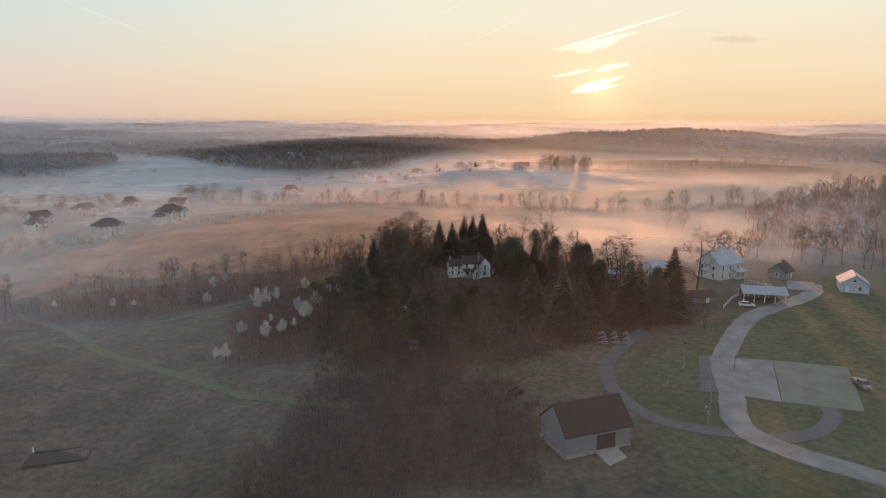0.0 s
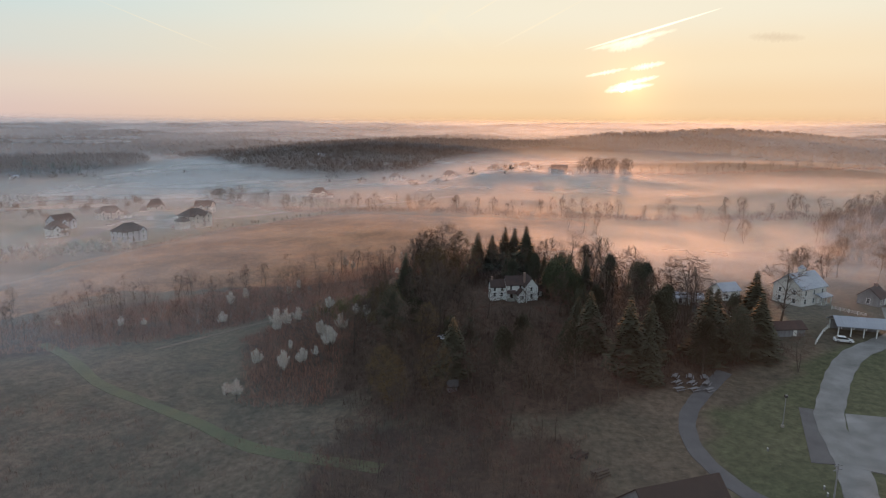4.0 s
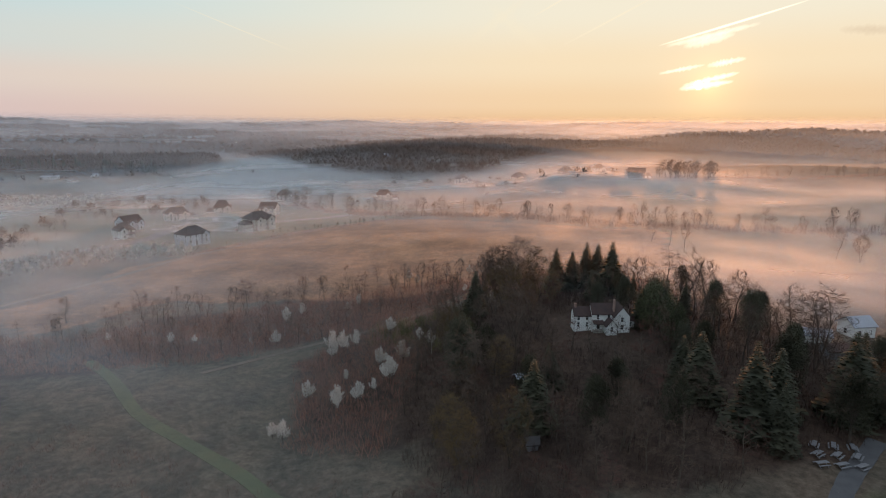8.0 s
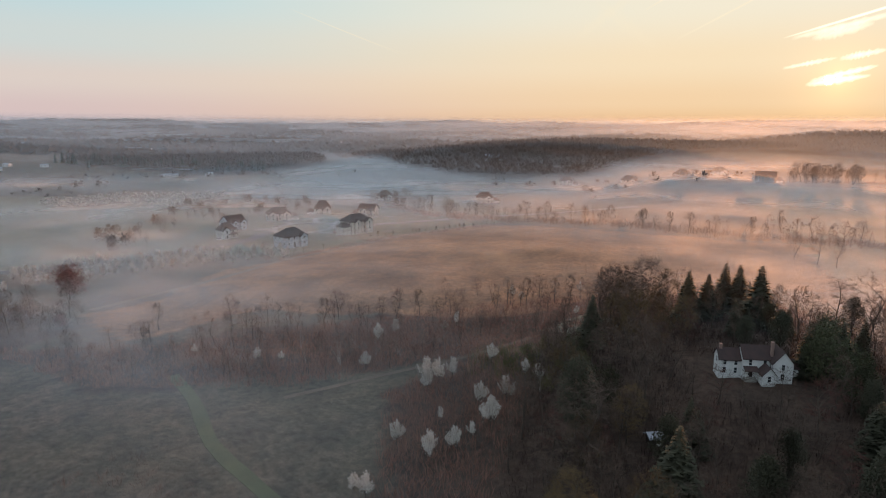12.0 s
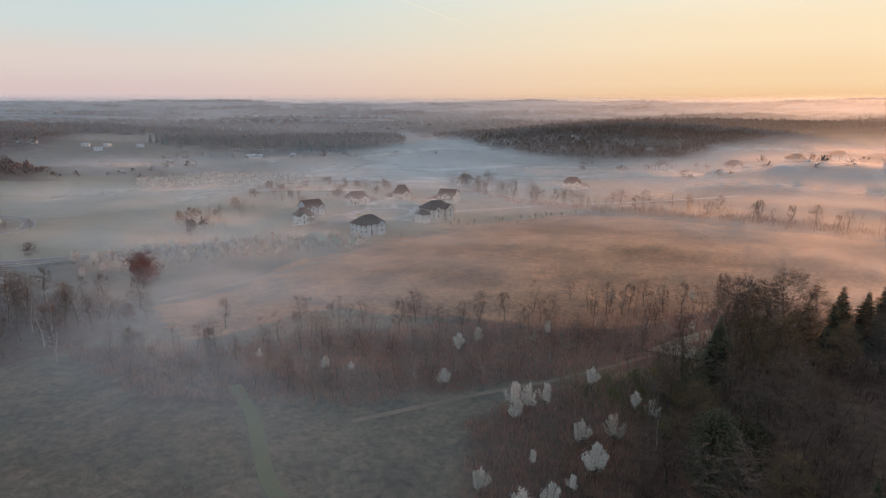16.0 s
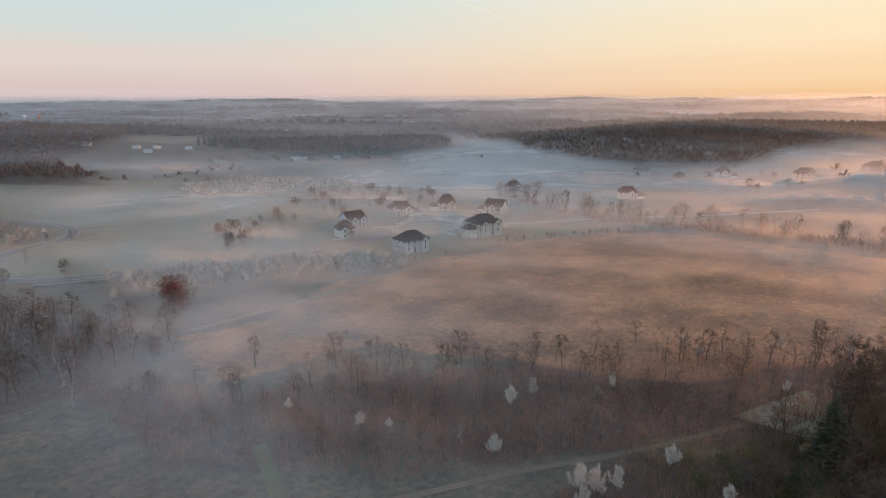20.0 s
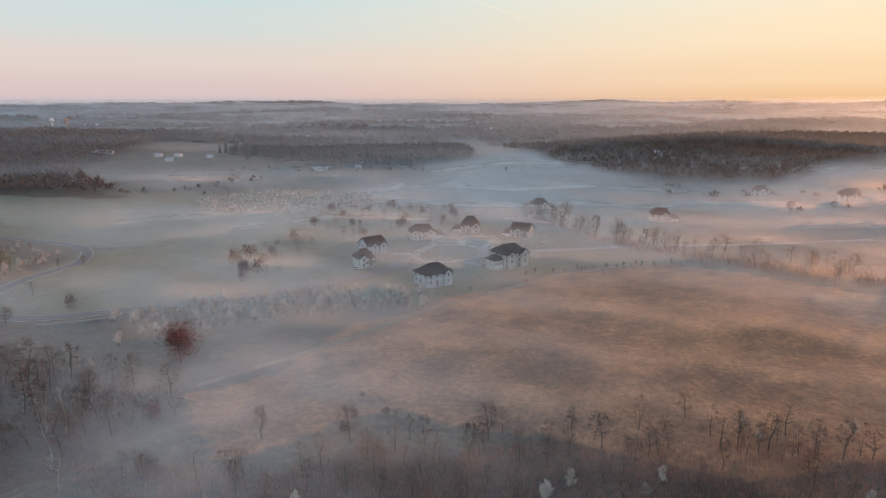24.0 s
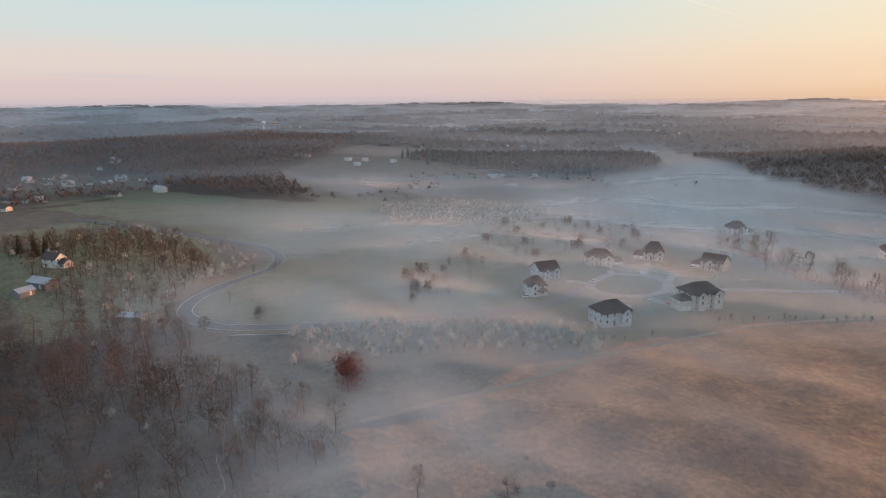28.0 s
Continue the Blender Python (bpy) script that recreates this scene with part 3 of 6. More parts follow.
def strip(name, pts, width, mat, label, category, lift=0.12, closed=False, step=6.0, kind="structure", side=0.0):
    """A road or path along a smooth line, laid on the land."""
    pts = [Vector((*p, 0)) for p in pts]
    line = []
    n = len(pts)
    segs = n if closed else n - 1
    for i in range(segs):
        p0, p1, p2, p3 = (pts[(i - 1) % n], pts[i], pts[(i + 1) % n], pts[(i + 2) % n]) if closed else (pts[max(i - 1, 0)], pts[i], pts[i + 1], pts[min(i + 2, n - 1)])
        k = max(2, int((p2 - p1).length / step))
        for j in range(k):
            t = j / k
            line.append(0.5 * ((2 * p1) + (p2 - p0) * t + (2 * p0 - 5 * p1 + 4 * p2 - p3) * t * t + (3 * p1 - p0 - 3 * p2 + p3) * t ** 3))
    if not closed:
        line.append(pts[-1])
    me = Mesh()
    count = len(line)
    cols = (-0.5, -0.25, 0.0, 0.25, 0.5)
    for i, p in enumerate(line):
        a, b = (line[i - 1], line[(i + 1) % count]) if closed else (line[max(i - 1, 0)], line[min(i + 1, count - 1)])
        d = (b - a).normalized()
        nrm = Vector((-d.y, d.x, 0))
        wob = 1 + 0.06 * math.sin(i * 1.7)
        for c in cols:
            q = p + nrm * (c * width * (wob if width > 2.5 else 1) + side)
            me.v.append((q.x, q.y, gz(q.x, q.y) + lift))
        skirt = [p + nrm * (c * width * 1.05 + side) for c in (-0.5, 0.5)]
        for q in skirt:
            me.v.append((q.x, q.y, gz(q.x, q.y) - 0.4))
    w = 7
    rng = range(count if closed else count - 1)
    for i in rng:
        a, b = i * w, ((i + 1) % count) * w
        for c in range(4):
            me.f.append((a + c, a + c + 1, b + c + 1, b + c))
        me.f.append((a + 5, a, b, b + 5))
        me.f.append((a + 4, a + 6, b + 6, b + 4))
    return tagged(new(name, me.data(name, mat)), label, category, kind=kind)


ROAD = [(-680, 262), (-595, 293), (-555, 315), (-514, 336), (-480, 346), (-452, 341), (-422, 320), (-397, 292), (-381, 268), (-368, 250), (-353, 240), (-337, 239), (-321, 245), (-310, 257), (-299, 272), (-286, 290), (-276, 309), (-262, 332), (-250, 357), (-243, 385), (-246, 405), (-247, 418)]
strip("road", ROAD, 8.0, M["asphalt"], "dark asphalt country road with pale edge lines", "road", 0.15)
strip("edge_line", ROAD[2:16], 0.28, M["line_paint"], "pale painted edge line of the road", "road marking", 0.2, side=3.5)
strip("edge_line", ROAD[2:16], 0.28, M["line_paint"], "pale painted edge line of the road", "road marking", 0.2, side=-3.5)
strip("street", [(-20, 560), (-80, 530), (-134, 507), (-160, 488), (-188, 466), (-203, 450), (-213, 436)], 6.5, M["street"], "narrow asphalt street leading to the houses", "street", 0.15)
strip("loop_street", [(-247, 418), (-252, 435), (-252, 450), (-238, 459), (-222, 455), (-213, 436), (-219, 419), (-233, 412)], 5.5, M["street"], "oval asphalt loop round a lawn", "street", 0.2, closed=True)
strip("farm_lane", [(136, 220), (130, 209), (119, 198.5), (106, 189), (95, 181), (86, 171), (79, 161), (71, 148), (66, 132), (61, 118), (64, 109), (77, 98), (120, 70)], 5.5, M["worn_paving"], "worn pale paved farm lane", "lane", 0.14, step=2.0)
strip("barn_lane", [(58, 170), (44, 152), (40, 140), (41, 130), (45, 121), (52, 116), (60, 113)], 3.4, M["gravel"], "grey gravel lane bending past the barn", "lane", 0.12, step=2.0)
strip("gravel_spur", [(64, 111), (74, 113), (82, 120), (84, 128)], 3.5, M["gravel"], "short gravel spur beside the parking lot", "lane", 0.1)
strip("field_track", [(-212, 243), (-205, 266), (-197, 289), (-192, 309), (-188, 341), (-180, 365), (-170, 390), (-160, 412), (-143, 438), (-122, 460)], 3.0, M["dirt"], "bare trodden track along the dry field", "track", 0.06, step=3.0)
M["dry_path"] = material("dry_path", (0.14, 0.11, 0.08, 1), (0.1, 0.08, 0.06, 1), 0.3, bump=0.03)
strip("meadow_path", [(-136, 200), (-120, 189), (-101, 172), (-87, 164), (-76, 158), (-64, 151), (-48, 140), (-20, 130)], 3.2, material("mown_grass", (0.11, 0.115, 0.06, 1), (0.08, 0.085, 0.05, 1), 0.2, bump=0.03), "mown grass path through the meadow", "path", 0.08)
strip("meadow_path", [(-99, 197), (-90, 208), (-77, 222), (-60, 235), (-42, 250)], 2.0, M["dry_path"], "faint trodden path through the brush", "path", 0.08)


def slab(name, poly, mat, label, category, lift=0.16, n=14):
    """A paved lot between four corners, laid on the land."""
    a, b, c, d = [Vector((*p, 0)) for p in poly]
    me = Mesh()
    for i in range(n + 1):
        for j in range(n + 1):
            s, t = i / n, j / n
            p = (a * (1 - s) + b * s) * (1 - t) + (d * (1 - s) + c * s) * t
            me.v.append((p.x, p.y, gz(p.x, p.y) + lift))
    for i in range(n):
        for j in range(n):
            k = i * (n + 1) + j
            me.f.append((k, k + n + 1, k + n + 2, k + 1))
    edge = [i * (n + 1) for i in range(n + 1)] + [n * (n + 1) + j for j in range(1, n + 1)] + [i * (n + 1) + n for i in range(n - 1, -1, -1)] + [j for j in range(n - 1, 0, -1)]
    base = len(me.v)
    for k in edge:
        x, y, z = me.v[k]
        me.v.append((x, y, z - 0.5))
    for i in range(len(edge)):
        j = (i + 1) % len(edge)
        me.f.append((edge[i], base + i, base + j, edge[j]))
    return tagged(new(name, me.data(name, mat, False)), label, category, kind="structure")


slab("parking_lot", [(75.8, 151), (84.5, 149.5), (74.5, 126.3), (66, 130)], M["worn_paving"], "worn grey paved strip of the parking lot", "parking lot")
slab("overflow_lot", [(84.7, 149.5), (101, 145), (90, 122), (74.7, 126.3)], M["mossy_paving"], "mottled mossy pale parking lot with grass edges", "parking lot", 0.14)
slab("side_lot", [(67.5, 153.6), (73, 152), (65, 131), (59, 132)], M["gravel"], "small gravel lot beside the lane", "parking lot", 0.1)
slab("farm_yard", [(123, 213), (130, 226), (138, 223), (133, 209)], M["worn_paving"], "paved yard between the farm sheds", "yard", 0.12)
slab("bare_patch", [(-44, 254), (-30, 272), (-22, 262), (-30, 246)], material("pale_stubble", (0.22, 0.2, 0.15, 1), (0.15, 0.14, 0.1, 1), 0.3, bump=0.04), "pale bare patch of stubble beside the wood", "bare ground", 0.08)

# ---- mist ----


def mist_material(name, strength, scale, gloss, relief, back=0.3, tint=(0.9, 0.9, 0.9), ahead=0.0):
    """Thin mist: white droplets that scatter light on and back, with gaps. The share comes from the density of the bank and its streaks."""
    m = bpy.data.materials.new(name)
    m.use_nodes = True
    nt = m.node_tree
    nt.nodes.clear()
    N, Lk = nt.nodes.new, nt.links.new
    tc, mp = N("ShaderNodeTexCoord"), N("ShaderNodeMapping")
    Lk(tc.outputs["Object"], mp.inputs[0])
    mp.inputs["Rotation"].default_value = (0, 0, radians(25))
    mp.inputs["Scale"].default_value = scale
    t = N("ShaderNodeTexNoise")
    t.inputs["Scale"].default_value, t.inputs["Detail"].default_value, t.inputs["Roughness"].default_value, t.inputs["Distortion"].default_value = 1.0, 3, 0.5, 1.0
    Lk(mp.outputs[0], t.inputs["Vector"])
    r = N("ShaderNodeMapRange")
    r.inputs[1].default_value, r.inputs[2].default_value, r.inputs[3].default_value, r.inputs[4].default_value = 0.3, 0.72, 0.45, 1.45
    Lk(t.outputs[0], r.inputs[0])
    a = N("ShaderNodeAttribute")
    a.attribute_name = "mist_share"
    mul = N("ShaderNodeMath")
    mul.operation = "MULTIPLY"
    Lk(a.outputs["Fac"], mul.inputs[0])
    Lk(r.outputs[0], mul.inputs[1])
    mul2 = N("ShaderNodeMath")
    mul2.operation, mul2.use_clamp = "MULTIPLY", True
    Lk(mul.outputs[0], mul2.inputs[0])
    mul2.inputs[1].default_value = strength
    clear, dif, tra, glo = N("ShaderNodeBsdfTransparent"), N("ShaderNodeBsdfDiffuse"), N("ShaderNodeBsdfTranslucent"), N("ShaderNodeBsdfGlossy")
    dif.inputs[0].default_value = tra.inputs[0].default_value = glo.inputs[0].default_value = (*tint, 1)
    glo.inputs["Roughness"].default_value = 0.8
    billow, tilt = N("ShaderNodeTexNoise"), N("ShaderNodeBump")
    billow.inputs["Scale"].default_value, billow.inputs["Detail"].default_value = 0.35, 3
    Lk(tc.outputs["Object"], billow.inputs["Vector"])
    tilt.inputs["Strength"].default_value, tilt.inputs["Distance"].default_value = 1.0, relief
    Lk(billow.outputs[0], tilt.inputs["Height"])
    for b in (dif, tra, glo):
        Lk(tilt.outputs[0], b.inputs["Normal"])
    s1, s2, s3, out = N("ShaderNodeMixShader"), N("ShaderNodeMixShader"), N("ShaderNodeMixShader"), N("ShaderNodeOutputMaterial")
    s1.inputs[0].default_value = back
    Lk(dif.outputs[0], s1.inputs[1])
    Lk(tra.outputs[0], s1.inputs[2])
    s2.inputs[0].default_value = gloss
    Lk(s1.outputs[0], s2.inputs[1])
    Lk(glo.outputs[0], s2.inputs[2])
    body = s2.outputs[0]
    if ahead:                                   # droplets throw most light onwards, in a broad lobe
        fwd, s4 = N("ShaderNodeBsdfRefraction"), N("ShaderNodeMixShader")
        fwd.inputs["Color"].default_value = (*tint, 1)
        fwd.inputs["Roughness"].default_value, fwd.inputs["IOR"].default_value = 1.0, 1.5
        s4.inputs[0].default_value = ahead
        Lk(body, s4.inputs[1])
        Lk(fwd.outputs[0], s4.inputs[2])
        body = s4.outputs[0]
    Lk(mul2.outputs[0], s3.inputs[0])
    Lk(clear.outputs[0], s3.inputs[1])
    Lk(body, s3.inputs[2])
    Lk(s3.outputs[0], out.inputs[0])
    return m


# banks: centre, length, width, turn, density
BANKS = ((-330, 740, 230, 85, 110, 2.4), (-380, 600, 150, 80, 60, 1.3), (-430, 450, 130, 70, 35, 0.9), (-275, 345, 110, 55, 45, 0.85), (-390, 400, 120, 60, 30, 0.45), (-320, 265, 80, 34, 20, 0.5), (-190, 235, 60, 30, 30, 0.45),
         (-130, 660, 260, 80, 8, 1.5), (50, 560, 260, 70, 8, 0.9), (200, 480, 160, 60, 0, 0.4), (40, 365, 150, 45, -8, 0.7), (70, 285, 80, 38, -10, 0.8), (150, 290, 110, 45, 20, 0.4), (-160, 185, 95, 42, 15, 0.36), (-90, 130, 110, 40, 0, 0.18), (300, 370, 170, 90, 20, 0.7),
         (-155, 305, 80, 50, 30, 0.65), (-90, 365, 130, 50, 15, 0.25), (-60, 285, 110, 26, 20, 0.08), (-270, 215, 100, 34, 12, 0.32), (-620, 640, 190, 80, 40, 0.9), (-120, 850, 260, 60, 10, 1.8), (-560, 400, 140, 50, 25, 0.25), (-200, 470, 120, 70, 10, 0.18), (0, 440, 200, 40, -5, 0.35))


def bank_density(x, y):
    d = 0.035 + 0.0 * x
    for bx, by, ra, rb, turn, h in BANKS:
        c, s = math.cos(radians(turn)), math.sin(radians(turn))
        u, v = (x - bx) * c + (y - by) * s, -(x - bx) * s + (y - by) * c
        d = d + h * np.exp(-(u / ra) ** 2 - (v / rb) ** 2)
    d = d * (1 - 0.93 * np.exp(-(((x - 8) / 62) ** 2 + ((y - 200) / 62) ** 2) ** 2)) * (1 - 0.75 * np.exp(-((x - 90) / 55) ** 4 - ((y - 150) / 60) ** 4))
    return 1.25 * (1 - np.exp(-d))


def sheet(name, X, Y, Z, D, mat, label, cut=0.05):
    n, k = X.shape
    me = bpy.data.meshes.new(name)
    i = np.arange(n * k).reshape(n, k)
    quads = np.stack([i[:-1, :-1], i[:-1, 1:], i[1:, 1:], i[1:, :-1]], -1).reshape(-1, 4)
    quads = quads[D.ravel()[quads].max(1) > cut]
    used = np.unique(quads)
    back = np.zeros(n * k, int)
    back[used] = np.arange(len(used))
    me.from_pydata(np.stack([X, Y, Z], -1).reshape(-1, 3)[used].tolist(), [], back[quads].tolist())
    at = me.attributes.new("mist_share", "FLOAT", "POINT")
    at.data.foreach_set("value", D.ravel()[used].astype(np.float32))
    me.polygons.foreach_set("use_smooth", [True] * len(me.polygons))
    me.materials.append(mat)
    return tagged(new(name, me), label, "mist", kind="stuff")


def build_mist():
    """Low layers that follow the land, thinner as they lie higher."""
    X, Y = np.meshgrid(np.arange(-950, 640, 12.0), np.arange(80, 1150, 12.0))
    G = laid_z(X, Y)
    D = bank_density(X, Y) * (1 - 0.75 * np.exp(-((X + 75) / 105) ** 2 - ((Y - 345) / 75) ** 2))
    edge = np.clip(np.minimum(np.minimum(X + 950, 628 - X), np.minimum(Y - 80, 1140 - Y)) / 140, 0, 1)
    for k, (h, share) in enumerate(((1.2, 0.15), (3.4, 0.15), (6.2, 0.12), (10.0, 0.07))):
        mat = mist_material("mist", share, (0.011 - 0.0006 * k, 0.03, 0.011), 0.42, 1.0, 0.06, (0.91, 0.95, 0.99))
        off = 23.0 * k
        Dk = np.clip(D * (1 + 0.3 * wobble(X + off, Y - off, 2.0)) - 0.035 * k - 0.02, 0, 1.25)
        sheet("ground_mist", X, Y, G + h + (0.2 + 0.1 * h) * wobble(X + off, Y, 2.0), Dk * edge, mat, "thin white ground mist lying in the valley", 0.03)


def build_valley_mist():
    """Level lakes of mist among the far hills, which stand out of them."""
    az = np.radians(np.linspace(-50, 106, 105))
    dist = np.array([1050, 1130, 1220, 1320, 1430, 1550, 1680, 1820, 1980, 2150, 2340, 2550, 2780, 3030, 3300, 3600, 3900])
    A, R = np.meshgrid(az, dist)
    X, Y = CX - np.sin(A) * R, CY + np.cos(A) * R
    edge = np.clip((R - 1050) / 250, 0, 1) * np.clip((3900 - R) / 600, 0, 1) * np.clip(np.minimum(A - A.min(), A.max() - A) / radians(5), 0, 1)
    for k, (h, share) in enumerate(((5, 0.45), (12, 0.3))):
        D = np.clip(0.75 + 0.6 * wobble(X + 300 * k, Y, 12.0), 0.1, 1.2) * edge
        sheet("valley_mist", X, Y, np.interp(R, FAR_D, FAR_Z) + h + 1.5 * wobble(X, Y, 9.0), D, mist_material("valley_mist", share, (0.0022, 0.0022, 0.002), 0.0, 0.0, 0.35, (0.8, 0.86, 0.92)), "level white mist between the far hills", 0.0)


def build_haze():
    """Far haze: upright veils, one behind the other, thinning upwards."""
    az = np.radians(np.linspace(-48, 104, 77))
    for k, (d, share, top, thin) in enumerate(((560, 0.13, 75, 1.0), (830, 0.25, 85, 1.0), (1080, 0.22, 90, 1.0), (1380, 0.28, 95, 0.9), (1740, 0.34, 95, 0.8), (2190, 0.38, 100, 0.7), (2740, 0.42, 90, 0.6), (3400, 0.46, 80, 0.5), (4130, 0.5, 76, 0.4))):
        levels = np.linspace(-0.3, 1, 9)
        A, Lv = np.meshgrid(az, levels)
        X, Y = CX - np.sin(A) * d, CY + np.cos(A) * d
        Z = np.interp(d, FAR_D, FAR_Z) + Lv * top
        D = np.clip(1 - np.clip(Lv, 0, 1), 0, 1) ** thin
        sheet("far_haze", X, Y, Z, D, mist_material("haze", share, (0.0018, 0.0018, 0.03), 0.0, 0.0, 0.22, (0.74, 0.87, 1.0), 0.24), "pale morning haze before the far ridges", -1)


def build_veils():
    """Upright veils of mist, from the ground to the height of the saplings, as dense as the bank that they stand in."""
    for k, d in enumerate((92, 120, 150, 184, 222, 264, 312, 368, 436, 520, 624, 760)):
        az = np.radians(np.arange(-78, 68.1, 1.0 if d > 200 else 2.0))
        A, H = np.meshgrid(az, np.array([0, 1, 2, 3, 4.5, 6, 8, 10, 12.5, 15, 18, 22.0]) * (1.0 + d / 900))
        dd = d * (1 + 0.025 * np.sin(A * 9 + k) + 0.02 * np.sin(A * 23 + 2 * k))
        X, Y = CX - np.sin(A) * dd, CY + np.cos(A) * dd
        end = np.clip(np.minimum(A - A.min(), A.max() - A) / radians(8), 0, 1)
        rise = np.clip(H / 5.5, 0, 1)
        tall = 1 + 0.35 * np.sin(A * 17 + 1.7 * k)
        D = rise * rise * (3 - 2 * rise) * np.clip(1 - H / H.max(), 0, 1) * np.exp(-np.clip(H - 5, 0, 99) / (7.0 * tall)) * end * bank_density(X, Y)
        share = 0.28 + 0.22 * min(1.0, d / 600)
        sheet("mist_veil", X, Y, laid_z(X, Y) + H, D, mist_material("veil", share, (0.012, 0.012, 0.06), 0.0, 0.0, 0.88 if d < 420 else 0.65, (0.95, 0.95, 0.95), 0.35), "low veil of sunlit mist between the trees", 0.004)


def build_glare_veils():
    """Thin veils for sun glare, added over the meadow and barn, below the flight."""
    for y, share in ((52, 0.03), (78, 0.03)):
        X, H = np.meshgrid(np.arange(-140, 201, 10.0), np.linspace(0, 52, 14))
        Y = y + 6 * np.sin(X / 37) + 0 * H
        end = np.clip(np.minimum(X + 140, 200 - X) / 60, 0, 1)
        sheet("glare_veil", X, Y, laid_z(X, Y) + H, end * np.clip(H / 12, 0, 1) * np.clip((52 - H) / 20, 0, 1), mist_material("glare_veil", share, (0.01, 0.01, 0.02), 0.0, 0.0, 0.15, (0.9, 0.9, 0.92), 0.2), "thin veil added for sun glare over the near meadow", 0.0)


build_mist()
build_glare_veils()
build_veils()
build_valley_mist()
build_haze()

# ---- trees and brush ----
rnd = random.Random(7)


def bare_tree_meshes(seed, height, width, limbs=12, twigs=900, clear=0.25, stems=1, thick=1.0):
    """A leafless tree: leading stems, limbs, and branchlets that reach out to fill a rounded, uneven crown; fine twigs are a second mesh."""
    r = random.Random(seed)
    wood, fine, nodes = Mesh(), Mesh(), []
    cz, rz = height * (clear + (1 - clear) * 0.52), height * (1 - clear) * 0.5
    bumps = [(r.uniform(0, 6.28), r.uniform(-1, 1), r.uniform(0.75, 1.2)) for _ in range(7)]

    def swell(v):
        """How far the crown reaches in a direction."""
        k = 1.0
        for a, e, g in bumps:
            c = v.x * math.cos(a) * math.sqrt(1 - e * e) + v.y * math.sin(a) * math.sqrt(1 - e * e) + v.z * e
            k *= g ** max(0.0, c * 1.6 - 0.6)
        return k

    def spot(deep):
        v = Vector((r.gauss(0, 1), r.gauss(0, 1), r.gauss(0.12, 1))).normalized()
        k = swell(v) * deep
        taper = 1 - 0.25 * max(0.0, v.z)
        return Vector((v.x * width * k * taper, v.y * width * k * taper, cz + v.z * rz * min(k, 1.06)))

    for st in range(stems):
        p = Vector((0.0, 0.0, -0.3))
        lean = Vector((r.gauss(0, 0.05 if stems == 1 else 0.2), r.gauss(0, 0.05 if stems == 1 else 0.2), 1)).normalized()
        rad, steps = height * 0.018 * thick / stems ** 0.5, 8
        top = height * (0.84 if stems == 1 else r.uniform(0.7, 0.86))
        for i in range(steps):
            q = p + lean * (top / steps)
            wood.tube(p, q, rad, rad * 0.83, 5, False)
            rad *= 0.83
            lean = (lean + Vector((r.gauss(0, 0.08), r.gauss(0, 0.08), 0.05))).normalized()
            p = q
            if p.z > height * clear * 0.8:
                nodes.append((p.copy(), rad))
    stem = list(nodes)
    for k in range(limbs):
        goal = spot(r.uniform(0.62, 0.85))
        at, rad = min(stem, key=lambda n: (n[0] - goal).length + 1.1 * max(0.0, n[0].z - goal.z + width * 0.45))
        p, rad = at.copy(), max(rad * 0.6, height * 0.002)
        for i in range(4):
            t = (i + 1) / 4
            q = at.lerp(goal, t) + Vector((r.gauss(0, 0.04), r.gauss(0, 0.04), 0.22 * math.sin(math.pi * t) - 0.1 * t * 0)) * (goal - at).length * 0.5
            if i < 3:
                wood.tube(p, q, rad, rad * 0.72, 4 if i == 0 else 3, False)
            else:
                q = goal
                wood.tube(p, q, rad, rad * 0.5, 3, False)
            rad *= 0.72
            p = q
            nodes.append((p.copy(), rad))
    P = np.array([n[0] for n in nodes])
    count = max(12, twigs // 14)
    for k in range(count):
        goal = spot(r.uniform(0.35, 1.0) ** 0.45)
        d = np.linalg.norm(P - np.array(goal), axis=1) + 0.6 * np.maximum(0, P[:, 2] - goal.z)
        at, rad = nodes[int(d.argmin())]
        mid = at.lerp(goal, 0.5) + Vector((r.gauss(0, 0.08), r.gauss(0, 0.08), 0.08)) * (goal - at).length
        w = min(max(rad * 0.45, height * 0.0012), height * 0.003)
        side = (goal - at).orthogonal().normalized()
        fine.add([at - side * w, at + side * w, mid + side * w * 0.75, mid - side * w * 0.75, goal], [(0, 1, 2, 3), (3, 2, 4)])
        axis = (goal - mid).normalized()
        for j in range(10):
            t = r.uniform(0.15, 1.0)
            start = at.lerp(mid, t * 2) if t < 0.5 else mid.lerp(goal, t * 2 - 1)
            nd = (axis * 0.8 + Vector((r.uniform(-1, 1), r.uniform(-1, 1), r.uniform(-0.4, 0.9)))).normalized()
            ln = height * r.uniform(0.035, 0.085)
            sd = nd.orthogonal().normalized() * height * r.uniform(0.0008, 0.0017)
            fine.add([start - sd, start + sd, start + nd * ln], [(0, 1, 2)])
    return wood, fine


